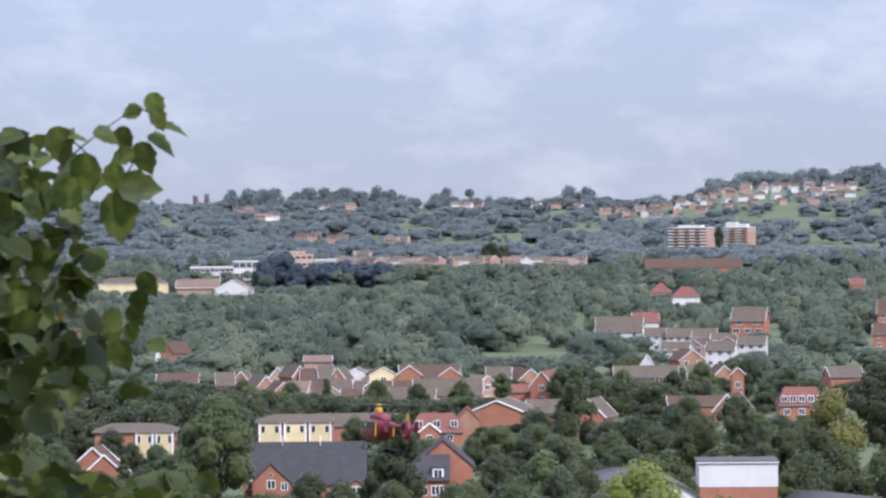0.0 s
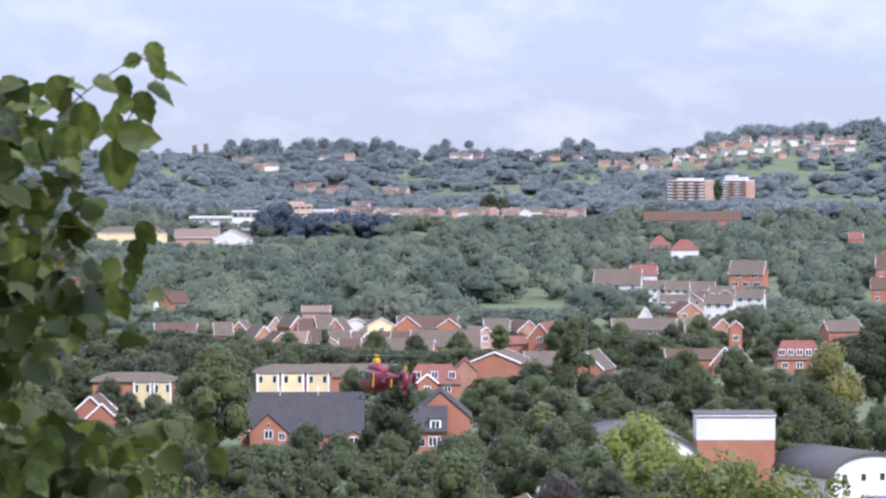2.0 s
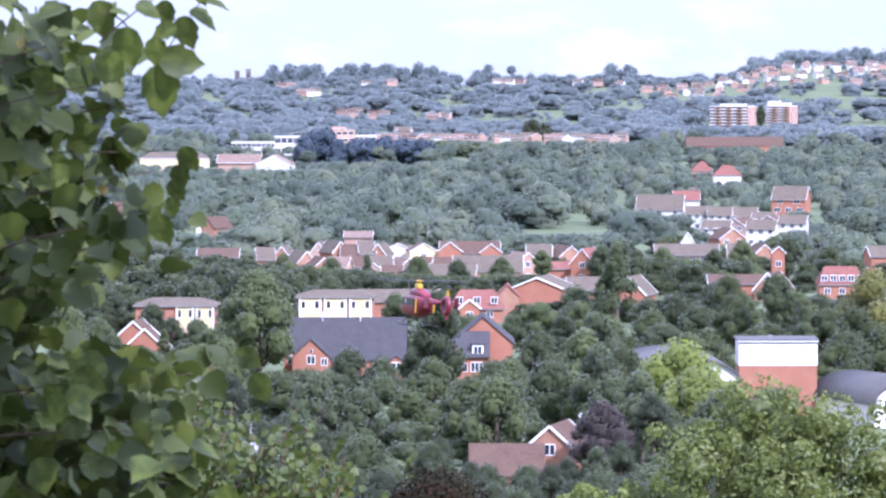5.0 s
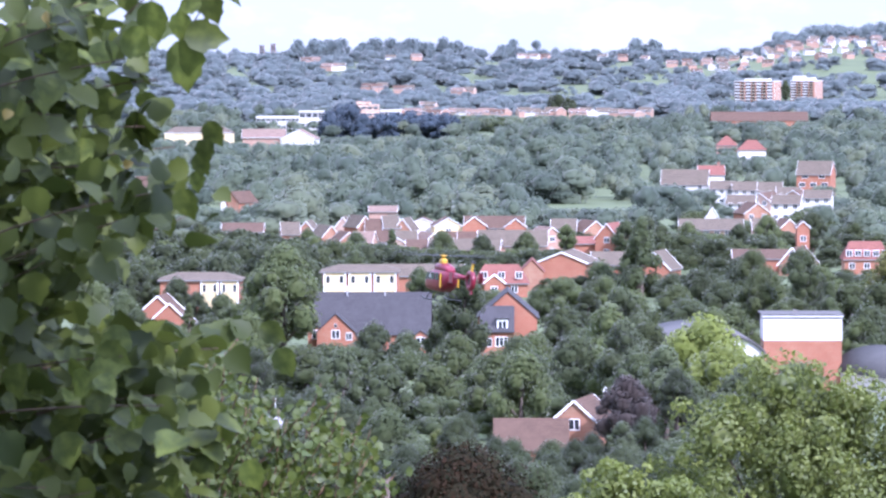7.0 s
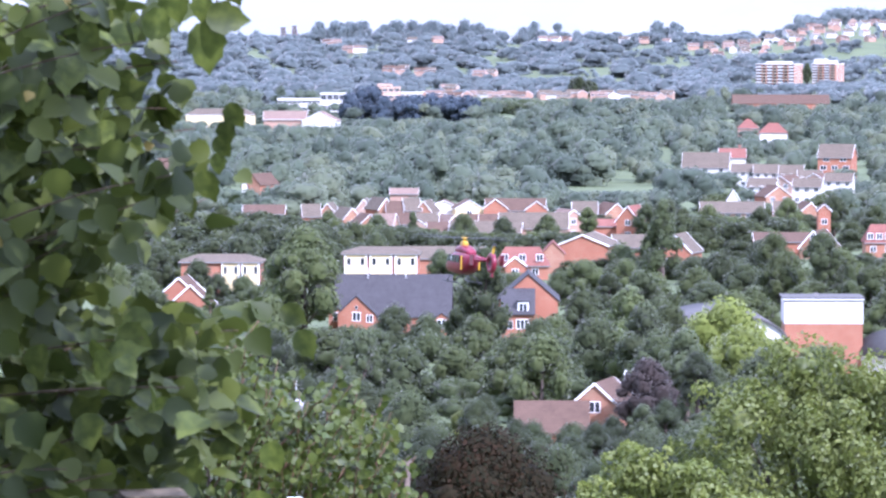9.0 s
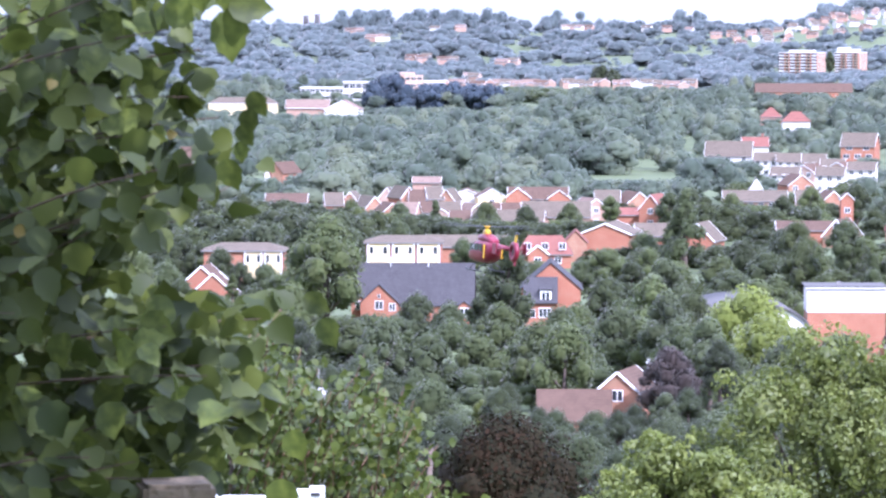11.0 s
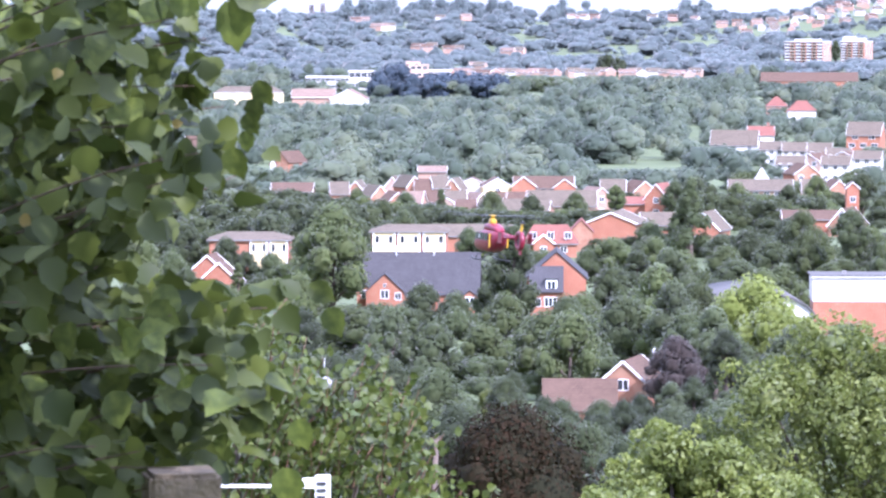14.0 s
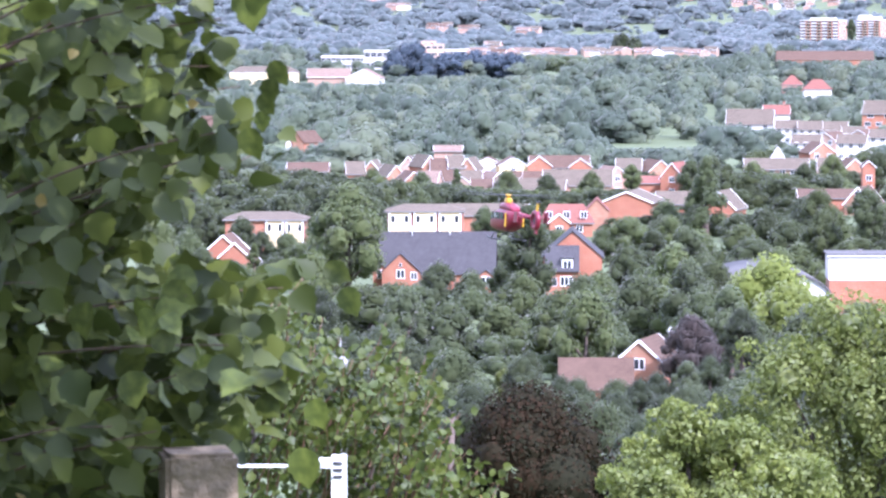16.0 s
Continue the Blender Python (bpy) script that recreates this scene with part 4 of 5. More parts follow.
grove([   # before the brick gables
    ("cedar", 31.0, 780, 7.8, 14.8),
    ("dark", 21.6, 790, 4.8, 6.6),
    ("mid", 13.5, 900, 2.7, 8.6),
    ("dark", 45.0, 740, 5.5, 7.8),
    ("mid2", 29.0, 700, 6.1, 6.1),
    ("mid", 39.7, 690, 6.0, 7.6),
    ("dark", 50.4, 720, 5.8, 6.9),
    ("mid", 61.1, 740, 6.0, 7.5),
    ("mid2", 73.2, 730, 5.9, 8.8),
    ("gold", 92.0, 690, 7.4, 14.2),
    ("mid2", 87.9, 660, 4.9, 9.7),
    ("dark", 104.0, 700, 7.0, 18.8),
    ("dark", 109.4, 760, 7.1, 20.5),
    ("mid", 53.1, 640, 5.1, 7.4),
    ("dark2", 75.9, 690, 2.8, 8.1),
    ("dark2", 65.3, 3235, 5.2, 22.6),
    ("dark", 69.4, 3230, 9.5, 8.3),
])
grove([   # round the halls
    ("lime", 46.2, 522, 7.2, 13.6),
    ("lime", 50.5, 503, 5.2, 11.4),
    ("mid", 42.4, 930, 4.4, 8.0),
    ("dark", 54.4, 925, 3.7, 7.8),
    ("mid2", 57.8, 700, 3.8, 12.8),
    ("dark", 69.2, 690, 4.2, 13.6),
    ("mid", 23.6, 560, 5.6, 12.2),
    ("grey", 26.9, 530, 4.6, 11.9),
    ("dark", 15.6, 540, 5.4, 9.8),
    ("mid2", 33.0, 545, 4.0, 10.9),
    ("dark", 85.3, 600, 4.8, 9.8),
    ("mid", 94.7, 610, 5.3, 10.0),
    ("mid2", 104.0, 590, 4.7, 10.4),
    ("dark", 4.8, 520, 5.6, 9.1),
    ("mid", -5.9, 530, 5.0, 7.6),
    ("mid2", -18.0, 520, 5.2, 7.3),
    ("dark", -30.0, 510, 5.1, 8.4),
    ("dark", -40.8, 530, 4.3, 6.6),
])
grove([   # below the near brick house
    ("dark_fine", -60.9, 560, 4.5, 6.2),
    ("mid", -71.6, 560, 5.3, 5.8),
    ("dark", -81.0, 560, 5.3, 5.8),
    ("plum", 27.8, 462, 4.0, 10.3),
    ("grey", 37.0, 478, 4.0, 12.4),
    ("dark_fine", 39.7, 470, 2.8, 10.4),
    ("dark_fine", 32.3, 455, 2.4, 6.3),
    ("grey", 26.9, 440, 2.4, 7.1),
    ("mid_fine", -42.1, 430, 5.5, 10.8),
    ("mid_fine", -28.7, 420, 5.1, 10.2),
    ("dark_fine", -52.8, 450, 4.5, 9.2),
    ("mid_fine", -12.6, 430, 2.6, 8.4),
    ("lime", -16.6, 445, 1.5, 6.0),
    ("dark_fine", -3.2, 420, 2.5, 7.4),
    ("dark_fine", 10.2, 410, 3.6, 6.7),
    ("dark_fine", 20.9, 400, 3.2, 7.4),
    ("mid_fine", 2.1, 400, 2.9, 7.1),
    ("dark_fine", 34.3, 390, 3.4, 8.9),
    ("copper", -11.3, 285, 8.8, 19.9),
    ("dark_fine", -12.6, 440, 3.5, 4.7),
    ("dark_fine", 15.6, 420, 2.5, 7.1),
    ("dark_fine", -24.7, 340, 3.4, 14.1),
    ("mid_fine", -38.1, 350, 3.8, 13.2),
    ("dark_fine", 15.6, 330, 3.3, 12.4),
    ("mid_fine", -48.8, 340, 3.9, 15.0),
    ("dark_fine", 0.8, 440, 3.2, 5.3),
    ("mid_fine", 10.2, 436, 3.2, 5.6),
    ("dark_fine", 19.6, 440, 2.4, 5.9),
    ("mid_fine", -22.0, 400, 2.9, 8.5),
    ("mid_fine", -58.2, 372, 2.5, 13.4),
    ("mid_fine", -10.7, 438, 2.1, 8.3),
])

grove([   # among the estate houses
    ("mid", -48.0, 915, 3.8, 7.2),
    ("dark", -36.5, 918, 3.6, 6.4),
    ("dark2", -28.0, 912, 2.2, 7.2),
    ("mid2", -16.0, 914, 4.0, 6.6),
    ("dark", -6.5, 910, 3.6, 6.2),
    ("mid", 4.0, 912, 3.8, 6.6),
    ("dark", 27.5, 915, 3.8, 9.0),
    ("mid2", 36.0, 920, 3.2, 7.8),
    ("mid", 61.0, 940, 4.0, 9.2),
    ("dark", 72.0, 950, 4.4, 9.6),
])
rng = np.random.default_rng(21)


def fill(n, near, far, half, kinds, rmin, rmax, hmin, hmax):
    """More trees of the valley, where they hide no house from the camera."""
    made = 0
    for _ in range(n * 12):
        if made >= n:
            break
        y = rng.uniform(near, far)
        x = rng.uniform(-half - 0.04, half) * y
        r, h = rng.uniform(rmin, rmax), rng.uniform(hmin, hmax)
        z = terrain(x, y)
        h = min(h, headroom(x, y, r) - z)
        if h < 2.4:
            continue
        r = min(r, h * 0.75)
        top = z + h
        tree(kinds[rng.integers(len(kinds))], x, y, r, top, squash=min(1.3, h / (1.95 * r)))
        made += 1


fill(42, 480, 650, 0.105, ("mid", "mid2", "dark", "grey", "tall", "dark", "mid"), 4.0, 6.5, 7, 11)
fill(58, 650, 780, 0.105, ("mid", "dark", "mid2", "dark2", "mid2"), 3.5, 6.0, 6, 10)
fill(30, 330, 480, 0.105, ("mid_fine", "dark_fine", "dark_fine"), 3.5, 5.5, 6, 11)


def woods(name, n, near, far, half, mat, label, cards, size, rmin, rmax, hmin, hmax, seed, middle=0.0, lobes=7, free=False, smooth=0.8, core=0.8, lift=0.0, fat=1.45):
    """A wood of many trees as one mesh."""
    r_ = np.random.default_rng(seed)
    models = []
    for k in range(6):
        lob = lobes_of(r_, "round", lobes, fat)
        models.append(crown_cards(r_, lob, cards, size, core, 0.3, smooth))
    vs, fs, ns, tone, base, made = [], [], [], [], 0, 0
    for _ in range(n * 8):
        if made >= n:
            break
        y = near + (far - near) * r_.uniform(0, 1)
        x = (middle + r_.uniform(-half - 0.03 * (middle == 0), half)) * y
        r, h = r_.uniform(rmin, rmax), r_.uniform(hmin, hmax)
        z = terrain(x, y)
        h = h if free else min(h, headroom(x, y, r) - z)
        if h < 2.4:
            continue
        r = min(r, h * 1.25)
        v, f, soft = models[made % 6]
        a = r_.uniform(0, 2 * math.pi)
        c, s = math.cos(a), math.sin(a)
        k = h / 1.95
        vs.append(np.column_stack([(v[:, 0] * c - v[:, 1] * s) * r + x, (v[:, 0] * s + v[:, 1] * c) * r + y, v[:, 2] * k + z]))
        ns.append(np.column_stack([soft[:, 0] * c - soft[:, 1] * s, soft[:, 0] * s + soft[:, 1] * c, soft[:, 2] + lift]))
        tone.append(np.full(len(f), r_.integers(len(mat)) if isinstance(mat, tuple) else 0))
        fs.append(f + base)
        base += len(v)
        made += 1
    ob = new(name, cards_mesh(name, np.vstack(vs), np.vstack(fs), np.vstack(ns), mat))
    if isinstance(mat, tuple):
        tone, fs = np.concatenate(tone), np.vstack(fs)
        three = fs[:, 2] == fs[:, 3]
        ob.data.polygons.foreach_set("material_index", np.concatenate([tone[~three], tone[three]]).astype(np.int32))
    return tagged(ob, label, "woodland", "", "stuff")


woods("estate_trees", 340, 775, 965, 0.115, (LEAF_MID, LEAF_MID, LEAF_GREY, LEAF_DARK), "garden trees and hedges between the houses", 850, 0.085, 3.5, 6.5, 4, 9.5, 30)
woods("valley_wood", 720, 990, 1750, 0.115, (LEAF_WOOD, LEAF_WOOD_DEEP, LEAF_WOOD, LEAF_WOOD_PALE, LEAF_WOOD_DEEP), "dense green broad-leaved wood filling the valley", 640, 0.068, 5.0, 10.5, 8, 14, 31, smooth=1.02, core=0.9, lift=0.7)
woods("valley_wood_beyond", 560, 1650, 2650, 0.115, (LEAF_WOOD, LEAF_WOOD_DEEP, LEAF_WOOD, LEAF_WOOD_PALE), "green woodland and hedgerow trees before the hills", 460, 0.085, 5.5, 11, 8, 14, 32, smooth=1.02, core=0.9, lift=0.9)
woods("dark_plantation", 95, 2120, 2240, 0.0122, LEAF_BELT, "dark evergreen shelter belt", 400, 0.12, 5, 7.5, 10.5, 13, 33, -0.0247, 7, True, core=0.88)
woods("dark_pines", 22, 2130, 2200, 0.0034, LEAF_BELT, "tall dark clump of pines beside the shelter belt", 420, 0.12, 5, 7.5, 15, 18, 47, -0.0400, 7, True, core=0.88)
woods("hill_wood", 1200, 2600, 4350, 0.12, (LEAF_FAR_HAZED, LEAF_FAR_HAZED_DEEP), "woods on the far slopes, distance haze put into their leaf colour", 240, 0.10, 12, 22, 8, 14, 34, smooth=1.05, core=0.95, lift=1.7, fat=1.9)
woods("ridge_trees", 260, 4330, 4520, 0.12, LEAF_FAR_HAZED, "trees along the far ridge against the sky", 300, 0.12, 6, 13, 6, 14, 35, smooth=1.05, core=0.92, lift=1.4, fat=1.9)
woods("ridge_clumps", 26, 4400, 4500, 0.115, LEAF_FAR_HAZED, "tall clumps of trees on the far ridge", 800, 0.09, 10, 17, 17, 25, 36, smooth=1.05, core=0.85, lift=1.2)
woods("hilltop_wood", 70, 4420, 4560, 0.022, LEAF_FAR_HAZED, "dark wood on the eastern hilltop", 340, 0.11, 9, 15, 11, 18, 37, 0.085, smooth=1.05, core=0.92, lift=1.3, fat=1.9)
woods("estate_hedge", 110, 885, 916, 0.066, LEAF_MID, "garden trees and hedge along the estate", 560, 0.095, 3, 5, 3, 6, 38)
woods("terrace_hedge", 60, 918, 946, 0.022, LEAF_MID, "trees and hedge before the long terrace", 560, 0.095, 3, 5, 3, 6.5, 39, 0.046)
woods("upper_hedge", 50, 1020, 1052, 0.02, LEAF_MID, "trees below the upper terraces", 560, 0.095, 3, 5.5, 3, 7, 40, 0.062)
woods("hill_scrub", 900, 2950, 4350, 0.12, LEAF_FAR_HAZED, "low scrub and gardens between the far houses", 70, 0.2, 6, 10, 2.6, 5, 41, 0.0, 4, smooth=0.98, core=0.92, lift=1.7, fat=1.9)
woods("pale_willows", 26, 2320, 2420, 0.010, LEAF_GREY, "pale green willows before the far street", 480, 0.12, 6, 9, 6, 8.5, 42, -0.003, 7, True)
woods("dark_clump", 9, 2850, 2900, 0.0026, LEAF_DARK, "dark clump of trees beside a far field", 500, 0.12, 6, 9, 11, 15, 43, 0.0115, 7, True)
woods("garden_trees", 26, 1050, 1085, 0.009, LEAF_WOOD, "garden trees before a red-roofed house", 560, 0.09, 4, 6, 4, 6.5, 44, -0.0655, 7, True)
woods("ridge_row", 18, 4420, 4500, 0.018, LEAF_FAR_HAZED, "tall trees on the western skyline", 800, 0.09, 10, 16, 19, 25, 45, -0.03, smooth=1.05, core=0.85, lift=1.2)
tree("dark2", 211.0, 3225, 5.0, 22.22)
tree("dark", 224.4, 3225, 6.0, 5.36)
woods("slope_bushes", 130, 335, 530, 0.11, LEAF_DARK, "dark bushes and undergrowth below the hill", 850, 0.065, 3, 5, 3, 5.5, 46)


# ---- helicopter, hovering over the valley ----
RED = surface("glossy red paint", (0.165, 0.006, 0.024), (0.14, 0.005, 0.020), 1.5, 0.4, 0.34, 0.02)
YELLOW = surface("yellow paint", (0.55, 0.33, 0.02), (0.50, 0.30, 0.02), 2, 0.5, 0.3, 0.02)
BLACK = surface("dark grey paint", (0.03, 0.03, 0.032), (0.04, 0.04, 0.042), 4, 1, 0.45, 0.05)


def loft(sections, sides=20, power=2.6):
    """A closed hull through sections (x, centre height, half width, half height)."""
    bm = bmesh.new()
    rings = []
    for x, zc, w, h in sections:
        ring = []
        for k in range(sides):
            a = 2 * math.pi * k / sides
            c, s = math.cos(a), math.sin(a)
            ring.append(bm.verts.new((x, w * math.copysign(abs(c) ** (2 / power), c), zc + h * math.copysign(abs(s) ** (2 / power), s))))
        rings.append(ring)
    for a, b in zip(rings, rings[1:]):
        for k in range(sides):
            bm.faces.new((a[k], a[(k + 1) % sides], b[(k + 1) % sides], b[k])).smooth = True
    bm.faces.new(rings[0][::-1])
    bm.faces.new(rings[-1])
    bmesh.ops.recalc_face_normals(bm, faces=bm.faces)
    return bm


def torus(bm, centre, radius, thick, depth, n=24):
    rings = []
    for i in range(n):
        a = 2 * math.pi * i / n
        d = Vector((math.cos(a), 0, math.sin(a)))
        rings.append([bm.verts.new(Vector(centre) + d * (radius + dr) + Vector((0, dy, 0))) for dr, dy in
                      ((0, -depth / 2), (thick, -depth * 0.35), (thick * 1.1, 0), (thick, depth * 0.35), (0, depth / 2))])
    for i in range(n):
        a, b = rings[i], rings[(i + 1) % n]
        for k in range(5):
            bm.faces.new((a[k], a[(k + 1) % 5], b[(k + 1) % 5], b[k])).smooth = True
    bmesh.ops.recalc_face_normals(bm, faces=bm.faces)
    return bm


def helicopter(m):
    h = thing("helicopter", m, "red air ambulance helicopter with a yellow rotor mast hovering in flight", "helicopter")
    body = part("fuselage", loft([(2.95, -0.42, 0.10, 0.08), (2.75, -0.38, 0.42, 0.30), (2.3, -0.24, 0.66, 0.58), (1.6, -0.05, 0.80, 0.84), (0.6, 0.06, 0.84, 0.98),
                                  (-0.8, 0.06, 0.84, 0.98), (-1.6, 0.12, 0.76, 0.86), (-2.2, 0.30, 0.52, 0.58), (-2.6, 0.48, 0.30, 0.34)]), RED, h, "glossy red hull")
    part("windscreen", loft([(2.72, -0.16, 0.36, 0.20), (2.3, 0.02, 0.645, 0.40), (1.85, 0.14, 0.765, 0.585), (1.5, 0.2, 0.80, 0.62)]), GLASS, body, "dark cockpit glazing")
    for s in (-1, 1):
        for x0, x1 in ((0.75, 1.45), (-0.35, 0.55), (-1.25, -0.55)):
            part("side_window", boxed(x0, x1, s * 0.845 - 0.02, s * 0.845 + 0.02, 0.12, 0.68), GLASS, body, "dark side window")
        part("yellow_stripe", boxed(-1.66, -1.52, s * 0.79 - 0.05, s * 0.79 + 0.03, -0.45, 0.7), YELLOW, body, "yellow stripe")
        part("white_mark", boxed(0.58, 0.72, s * 0.855 - 0.01, s * 0.855 + 0.015, 0.25, 0.55), PAINT, body, "white mark")
    part("cowling", loft([(1.2, 1.0, 0.3, 0.12), (0.7, 1.12, 0.5, 0.32), (-0.6, 1.15, 0.56, 0.36), (-1.6, 1.0, 0.46, 0.28), (-2.3, 0.8, 0.26, 0.18)]), RED, h, "red engine cowling")
    part("mast_fairing", loft([(0.42, 1.55, 0.10, 0.26), (0.25, 1.58, 0.26, 0.30), (-0.3, 1.58, 0.28, 0.30), (-0.55, 1.5, 0.10, 0.2)]), YELLOW, h, "yellow mast fairing")
    hub = part("rotor_hub", tube(bmesh.new(), [(0, 0, 1.7), (0, 0, 1.98), (0, 0, 2.08), (0, 0, 2.14)], [0.13, 0.15, 0.34, 0.28], 14), YELLOW, h, "yellow rotor head")
    for k in range(4):
        bm = box(bmesh.new(), 0.25, 5.1, -0.14, 0.14, 2.06, 2.1)
        for v in bm.verts:
            v.co.z += 0.012 * v.co.x
        bmesh.ops.rotate(bm, verts=bm.verts, matrix=Matrix.Rotation(radians(28 + 90 * k), 3, "Z"))
        part("rotor_blade", bm, BLACK, hub, "thin grey rotor blade")
    part("tail_boom", loft([(-2.2, 0.55, 0.30, 0.32), (-3.6, 0.55, 0.21, 0.22), (-5.9, 0.52, 0.14, 0.15)], 14, 2.0), RED, h, "red tail boom")
    tail = part("fan_shroud", torus(bmesh.new(), (-6.55, 0, 0.35), 0.46, 0.34, 0.44), RED, h, "red ducted tail fan ring")
    part("fan_hub", tube(bmesh.new(), [(-6.55, -0.14, 0.35), (-6.55, 0.14, 0.35)], [0.14, 0.14], 10), BLACK, tail)
    for k in range(8):
        a = 2 * math.pi * k / 8
        part("fan_blade", bar(bmesh.new(), (-6.55, 0, 0.35), (-6.55 + 0.52 * math.cos(a), 0.02, 0.35 + 0.52 * math.sin(a)), 0.05, 0.1), BLACK, tail)
    fin = bmesh.new()
    pts = [(-6.45, 0.85), (-6.8, 0.9), (-7.05, 1.75), (-6.85, 1.8)]
    sides = [[fin.verts.new((px, py, pz)) for px, pz in pts] for py in (-0.07, 0.07)]
    fin.faces.new(sides[0])
    fin.faces.new(sides[1][::-1])
    for i in range(4):
        fin.faces.new((sides[0][(i + 1) % 4], sides[0][i], sides[1][i], sides[1][(i + 1) % 4]))
    part("tail_fin", fin, YELLOW, h, "yellow-edged upper tail fin")
    part("fin_cap", boxed(-7.2, -6.8, -0.12, 0.12, 1.75, 1.95), BLACK, h, "dark fin cap")
    part("lower_fin", boxed(-6.9, -6.5, -0.06, 0.06, -0.75, -0.3), RED, h)
    stab = part("stabiliser", boxed(-5.6, -5.1, -1.3, 1.3, 0.5, 0.56), RED, h, "red tailplane")
    for s in (-1, 1):
        part("end_plate", boxed(-5.9, -5.0, s * 1.3 - 0.03, s * 1.3 + 0.03, 0.1, 0.95), RED, stab, "red end plate")
    for s in (-1, 1):
        part("skid", tube(bmesh.new(), [(1.95, s, -1.32), (1.7, s, -1.48), (1.2, s, -1.52), (-1.9, s, -1.52)], [0.06] * 4, 8), BLACK, h, "dark landing skid")
        for x in (0.9, -1.0):
            part("skid_strut", tube(bmesh.new(), [(x, s, -1.5), (x, s * 0.86, -1.15), (x, s * 0.3, -0.85)], [0.05] * 3, 6), BLACK, h)
    return h


helicopter(pose(-5.5, 345, 27.0, 3, 0, 111))


# ---- leaves close to the camera ----
def leaf_shape():
    """A broad leaf with shallow lobes, one long, folded along its midrib."""
    ts = (-0.05, 0.08, 0.24, 0.42, 0.50, 0.68, 0.78, 1.0)
    ws = (0.14, 0.40, 0.46, 0.52, 0.40, 0.36, 0.20, 0.0)
    v = []
    for t, w in zip(ts, ws):
        bend = -0.16 * t * t
        v += [(t, 0, bend), (t, w, bend + 0.30 * w), (t, -w, bend + 0.30 * w)]
    f = []
    for i in range(7):
        a, b = 3 * i, 3 * i + 3
        f += [(a, b, b + 1, a + 1), (a, a + 2, b + 2, b)]
    return np.array(v), np.array(f)


LEAF_V, LEAF_F = leaf_shape()


def leaf_poses(rng, places, size, face=(0.25, -0.75, 0.6), loose=0.75):
    """Turns and sizes for leaves that hang and face the light."""
    out = []
    for p in places:
        nrm = Vector(face) + Vector(rng.normal(size=3)) * loose
        nrm.normalize()
        way = Vector(rng.normal(size=3)) + Vector((0.3, 0, -0.55))
        way = (way - nrm * way.dot(nrm)).normalized()
        rot = Matrix((way, nrm.cross(way), nrm)).transposed().to_4x4()
        out.append(Matrix.Translation(p) @ rot @ Matrix.Scale(size * rng.uniform(0.65, 1.25), 4))
    return out


def joined_leaves(name, poses, mat, parent):
    vs = [LEAF_V @ np.array(m.to_3x3()).T + np.array(m.translation) for m in poses]
    fs = [LEAF_F + len(LEAF_V) * i for i in range(len(poses))]
    ob = mesh_from(name, np.vstack(vs), np.vstack(fs), mat, parent, True)
    return tagged(ob, "", "", "", "stuff")


def single_leaves(poses, mat, parent):
    me = None
    for m in poses:
        if me is None:
            ob = mesh_from("leaf", LEAF_V, LEAF_F, mat, parent, True)
            me = ob.data
        else:
            ob = new("leaf", me)
            ob.parent = parent
        ob.matrix_basis = m


def profile(table, v):
    for (a, p), (b, q) in zip(table, table[1:]):
        if a <= v <= b:
            return p + (q - p) * (v - a) / (b - a)
    return table[0][1] if v < table[0][0] else table[-1][1]


def spray(rng, start, end, sag, n):
    """Points of a twig that bends from start to end."""
    a, b = Vector(start), Vector(end)
    mid = (a + b) / 2 + Vector((0, 0, sag)) + Vector(rng.normal(size=3)) * 0.03
    return [(1 - t) ** 2 * a + 2 * t * (1 - t) * mid + t * t * b for t in (i / n for i in range(n + 1))]


SPRIG = [
    (-0.778, 46.218, 0.054, -160, 0.8),
    (-0.712, 46.232, 0.069, -55, 0.6),
    (-0.704, 46.196, 0.063, -60, 0.7),
    (-0.666, 46.173, 0.076, -10, 0.3),
    (-0.698, 46.134, 0.082, -30, 0.4),
    (-0.926, 46.170, 0.032, 60, 0.6),
    (-0.902, 46.152, 0.054, -5, 0.3),
    (-0.831, 46.156, 0.073, -20, 0.5),
    (-0.790, 46.148, 0.069, -80, 0.7),
    (-0.800, 46.106, 0.066, 200, 0.7),
    (-0.739, 46.099, 0.088, -70, 0.8),
    (-0.818, 46.052, 0.076, -90, 0.9),
]
SPRIG += [
    (-0.746, 46.031, 0.110, -5, 0.9),
    (-0.807, 45.951, 0.132, -80, 0.9),
    (-0.954, 46.131, 0.101, -75, 0.9),
    (-1.039, 46.117, 0.114, 10, 0.5),
    (-0.884, 46.063, 0.104, -80, 0.9),
    (-0.736, 45.785, 0.073, -60, 0.8),
    (-0.760, 45.740, 0.069, -100, 0.8),
    (-0.764, 45.709, 0.063, -60, 0.6),
    (-0.780, 45.666, 0.057, -80, 0.8),
    (-0.800, 45.610, 0.088, -70, 0.9),
    (-0.676, 44.790, 0.110, -80, 0.9),
    (-0.640, 44.930, 0.085, -70, 0.9),
    (-0.588, 45.286, 0.078, -30, 0.9),
    (-0.560, 45.212, 0.083, -60, 0.8),
]


